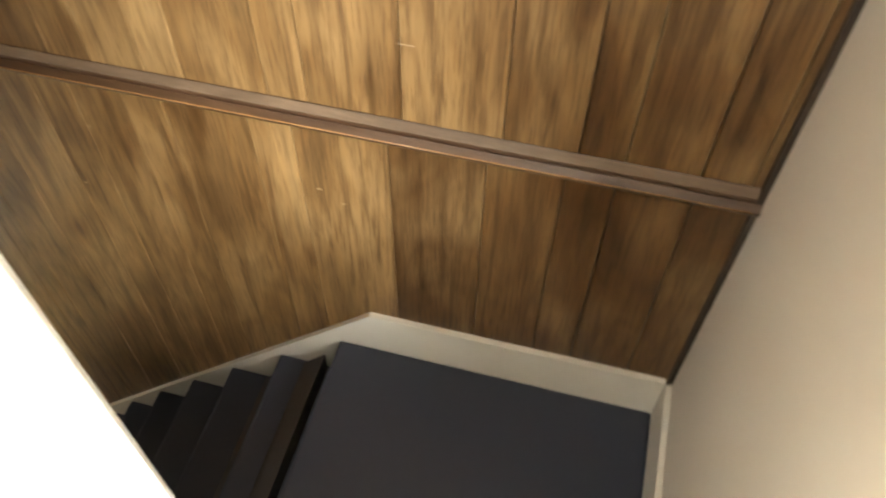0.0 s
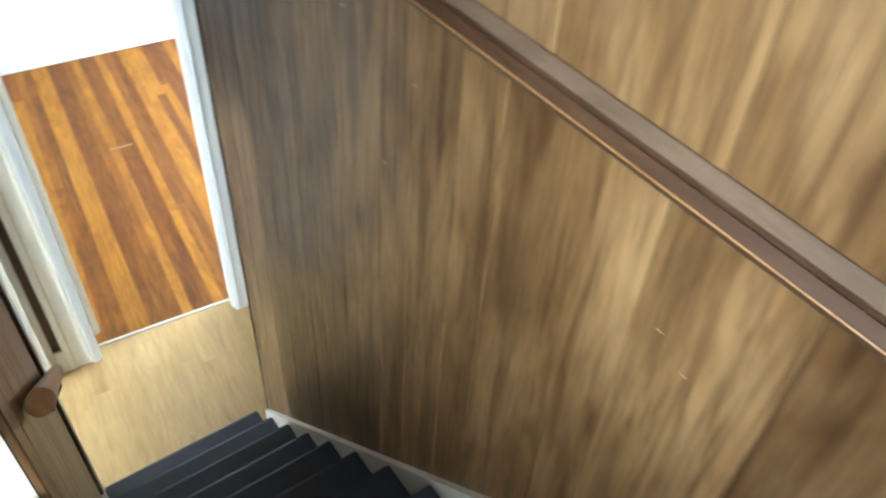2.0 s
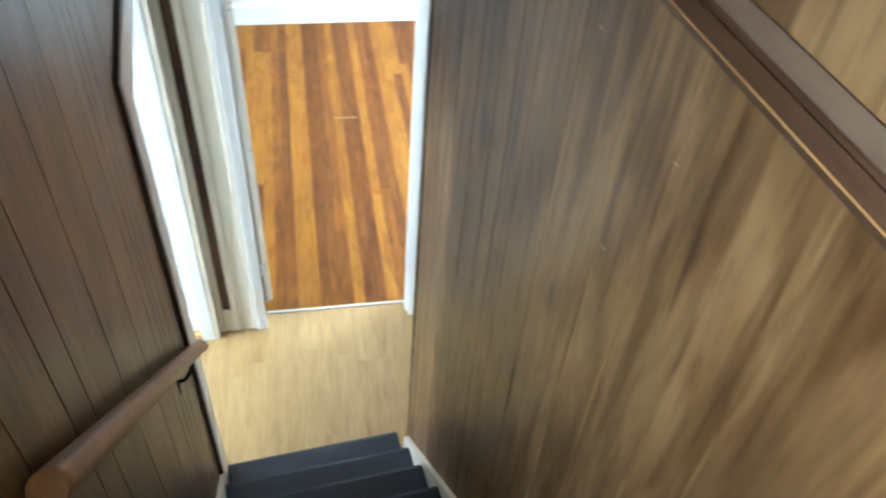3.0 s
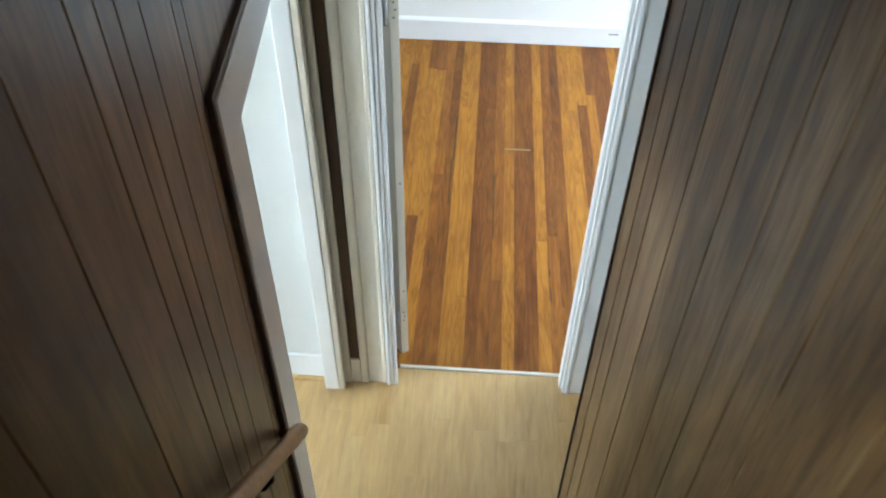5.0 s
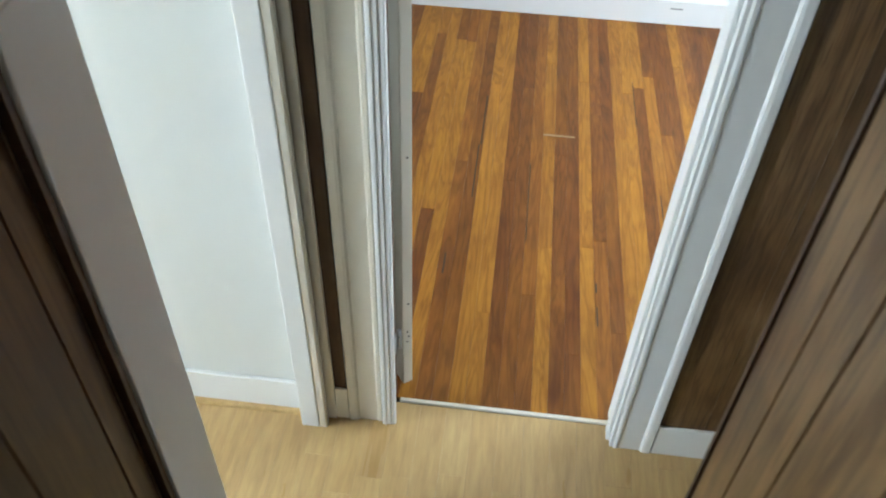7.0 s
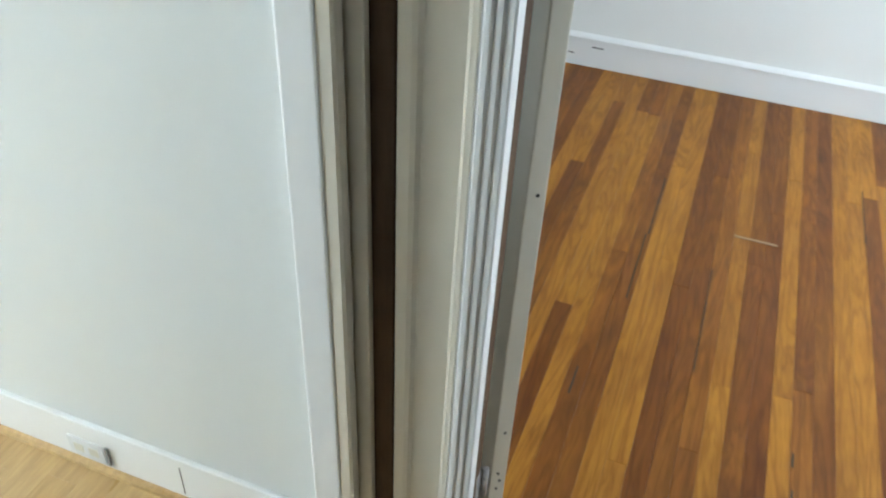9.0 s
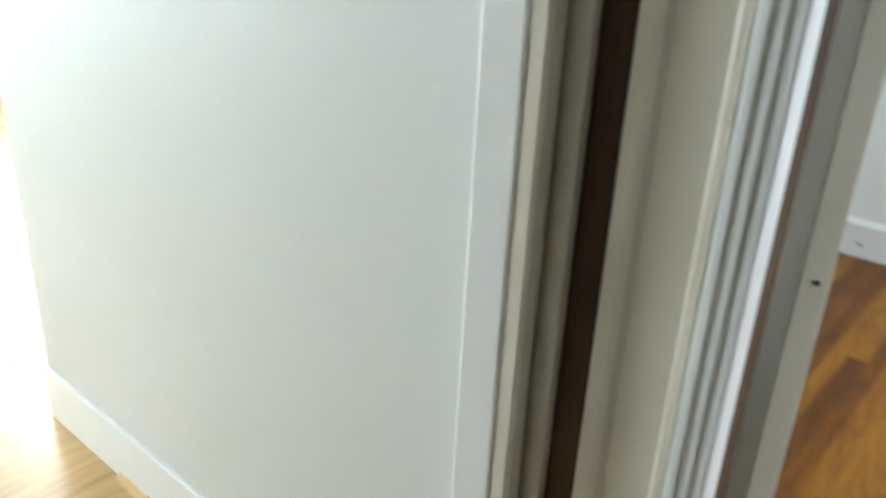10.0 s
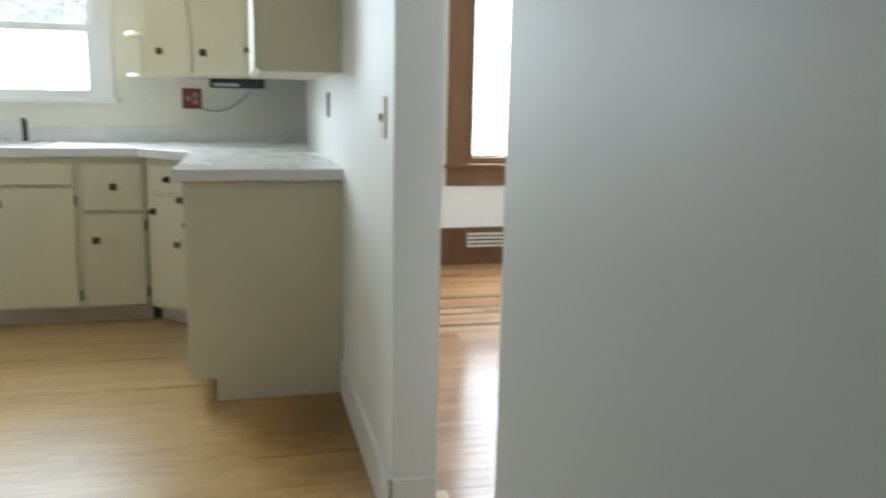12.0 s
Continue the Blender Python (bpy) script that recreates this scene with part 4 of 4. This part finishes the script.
part("plate", box((BX + 0.018, 0.955, 0.020), (BX + 0.023, 1.065, 0.092), 0.002), PLATE, bed_plug)
for y in (0.987, 1.033):
    part("socket", box((BX + 0.023, y - 0.013, 0.042), (BX + 0.0245, y + 0.013, 0.070), 0.001), IVORY, bed_plug)
part("cord_slot", box((BX + 0.018, 0.944, 0.030), (BX + 0.021, 0.949, 0.085), 0.0005), IRON, bed_plug, "dark gap beside the plate")
grille = thing("wall_register", (-1.22, LY + 0.02, 0.18), "cream metal heating register in the brown baseboard", "register")
part("backing", box((-1.40, LY + 0.0201, 0.128), (-1.075, LY + 0.024, 0.238)), BLACK, grille)
for z in (0.128, 0.157, 0.187, 0.216):
    part("slat", box((-1.40, LY + 0.024, z), (-1.075, LY + 0.032, z + 0.018), 0.002), IVORY, grille)
for x in (-1.40, -1.083):
    part("end_bar", box((x, LY + 0.024, 0.128), (x + 0.008, LY + 0.033, 0.236), 0.002), IVORY, grille)
strip = thing("threshold_strip", (-0.03, -2.6, 0), "pale threshold strip between hall and living room", "threshold", kind="structure")
part("strip", prism([(-0.06, 0.0), (-0.052, 0.007), (-0.022, 0.007), (-0.014, 0.0)], 1, PY, WE), SKIRT, strip)
for y, z, w in ((-0.93, 0.105, 0.06), (0.62, 0.10, 0.07), (-1.05, 0.06, 0.03)):
    scuff = part("scuff", box((BX + 0.018, y, z), (BX + 0.0188, y + w, z + 0.006)), DARK, bedroom_base, "dark scuff mark")
part("crack", box((0.014, -1.270, 0.03), (0.0146, -1.267, 0.13)), DARK, hall_base, "hairline crack")
for x, z, w in ((2.885, 3.092, 0.035), (2.66, 2.60, 0.012), (2.05, 2.66, 0.01), (1.80, 2.70, 0.012), (2.72, 2.56, 0.010), (1.95, 2.42, 0.012)):
    ob = part("scratch", box((x, -0.0007, z), (x + w, 0.0, z + 0.002)), SCRATCH, wall_north, "pale scratch in the veneer")
# The faint floor scratch is built as a thin flat strip.
mark = thing("floor_scratch", (-1.77, 0.0, 0.0), "thin faint scratch on the fir floor", "patch")
part("plate", box((-1.752, -0.090, 0.0005), (-1.738, 0.066, 0.0018), 0.0004), plain("dull_scratch", (0.34, 0.22, 0.12), 0.45, 0.2), mark)

# ---- outdoors seen through the windows ----
house = thing("neighbour_house", (2.0, -16.0, -0.6), "white clapboard house across the lawn", "house")
hw = part("wall", box((-4.0, -20.0, -0.6), (9.0, -16.0, 6.0)), SIDING, house)
for i in range(42):
    part("clapboard", prism([(-16.0, -0.55 + 0.155 * i), (-15.975, -0.55 + 0.155 * i), (-16.0, -0.40 + 0.155 * i)], 0, -4.0, 9.0), SIDING, hw)
part("roof", prism([(-20.4, 5.95), (-15.6, 5.95), (-18.0, 8.2)], 0, -4.4, 9.4), plain("roof_shingle", (0.30, 0.31, 0.32), 0.9), house)


def tree(at, height, spread, seed):
    rnd = random.Random(seed)
    t = thing("tree", at, "leafy green garden tree behind the house", "tree", "garden trees")
    x, y, z = at
    bm = tube([(x, y, z), (x + 0.05, y, z + height * 0.35), (x - 0.05, y + 0.1, z + height * 0.7)], 0.13)
    for k in range(7):
        a = rnd.uniform(0, 6.28)
        h0 = z + height * rnd.uniform(0.3, 0.65)
        tube([(x, y, h0), (x + 0.5 * spread * math.cos(a), y + 0.5 * spread * math.sin(a), h0 + 0.8), (x + 0.8 * spread * math.cos(a), y + 0.8 * spread * math.sin(a), h0 + 1.1)], 0.045, bm, 7)
    part("trunk", bm, plain("bark", (0.12, 0.09, 0.06), 0.9), t)
    vs, fs = [], []
    clumps = [Vector((rnd.gauss(0, 0.45) * spread, rnd.gauss(0, 0.45) * spread, height * rnd.uniform(0.35, 1.0))) for _ in range(60)]
    for i in range(5200):
        c = rnd.choice(clumps) + Vector((rnd.gauss(0, 0.28), rnd.gauss(0, 0.28), rnd.gauss(0, 0.24)))
        u = Vector((rnd.gauss(0, 1), rnd.gauss(0, 1), rnd.gauss(0, 0.6))).normalized() * 0.09
        w = u.orthogonal().normalized() * 0.04
        k = len(vs)
        vs += [c - u, c + w, c + u, c - w]
        fs.append((k, k + 1, k + 2, k + 3))
    me = bpy.data.meshes.new("crown")
    me.from_pydata(vs, [], fs)
    me.materials.append(LEAF)
    ob = new("crown", me)
    ob.parent = t


tree((3.6, -11.5, -0.6), 5.5, 1.6, 1)
tree((-1.3, -12.5, -0.6), 5.0, 1.7, 2)
tree((1.2, -13.5, -0.6), 6.0, 1.8, 3)


# ---- floor pieces ----
for y, w in ((-5.42, 0.022), (-5.19, 0.016), (-5.06, 0.016), (-4.84, 0.022)):
    part("inlay", box((-2.5, y, -0.002), (-0.20, y + w, 0.0012)), INLAY, living_floor, "dark inlay strip")
for x0, x1, y, w in ((-2.05, -1.62, -0.395, 0.006), (-1.62, -1.22, -0.402, 0.005), (-1.50, -0.96, -0.146, 0.004), (-0.84, -0.72, -0.478, 0.006), (-1.35, -1.12, 0.455, 0.004), (-0.62, -0.52, 0.150, 0.005), (-0.75, -0.70, 0.148, 0.006), (-2.3, -1.9, 0.376, 0.004)):
    part("crack", box((x0, y, -0.002), (x1, y + w, 0.0008)), DARK, bedroom_floor, "dark open joint")

def strips(parent, mat, name, x0, x1, y0, y1, width, top, thick, lens, seed, along=0, tones=""):
    """Floor strips along x (or y) with staggered ends."""
    rnd = random.Random(seed)
    a0, a1, b0, b1 = (x0, x1, y0, y1) if along == 0 else (y0, y1, x0, x1)
    level = {"D": 0.10, "M": 0.45, "L": 0.84}
    b, k = b0, -1
    while b < b1 - 0.004:
        k += 1
        be = min(b + width, b1)
        a = a0
        first = True
        while a < a1 - 0.02:
            ln = rnd.uniform(*lens) * (rnd.uniform(0.2, 1.0) if first else 1.0)
            first = False
            ae = min(a + ln, a1)
            if a1 - ae < 0.15:
                ae = a1
            h = top - rnd.uniform(0, 0.0006)
            lo, hi = (a + 0.0002, b + 0.0002), (ae - 0.0002, be - 0.0002)
            if along:
                lo, hi = lo[::-1], hi[::-1]
            ob = piece(name, (*lo, top - thick), (*hi, h), mat, parent, 0.0003)
            if tones:
                t = level[tones[k % len(tones)] if rnd.random() < 0.8 else rnd.choice("DMLL")] + rnd.uniform(-0.1, 0.1)
                ob.color = (t, t, t, 1)
            a = ae
        b = be


strips(bedroom_floor, FIR, "floor_strip", BX, -0.09, -0.967 - 6 * 0.0585, 2.3, 0.0585, 0.0, 0.014, (0.9, 3.2), 4, 0,
       "DLMDLDMDLDLLDLMDLLDDMLDDLMDLLDDMDLMDDLDMLLDMD")
strips(living_floor, OAK, "floor_strip", -2.6, 0.0, LY, -2.0, 0.058, 0.0, 0.014, (0.8, 2.0), 5)
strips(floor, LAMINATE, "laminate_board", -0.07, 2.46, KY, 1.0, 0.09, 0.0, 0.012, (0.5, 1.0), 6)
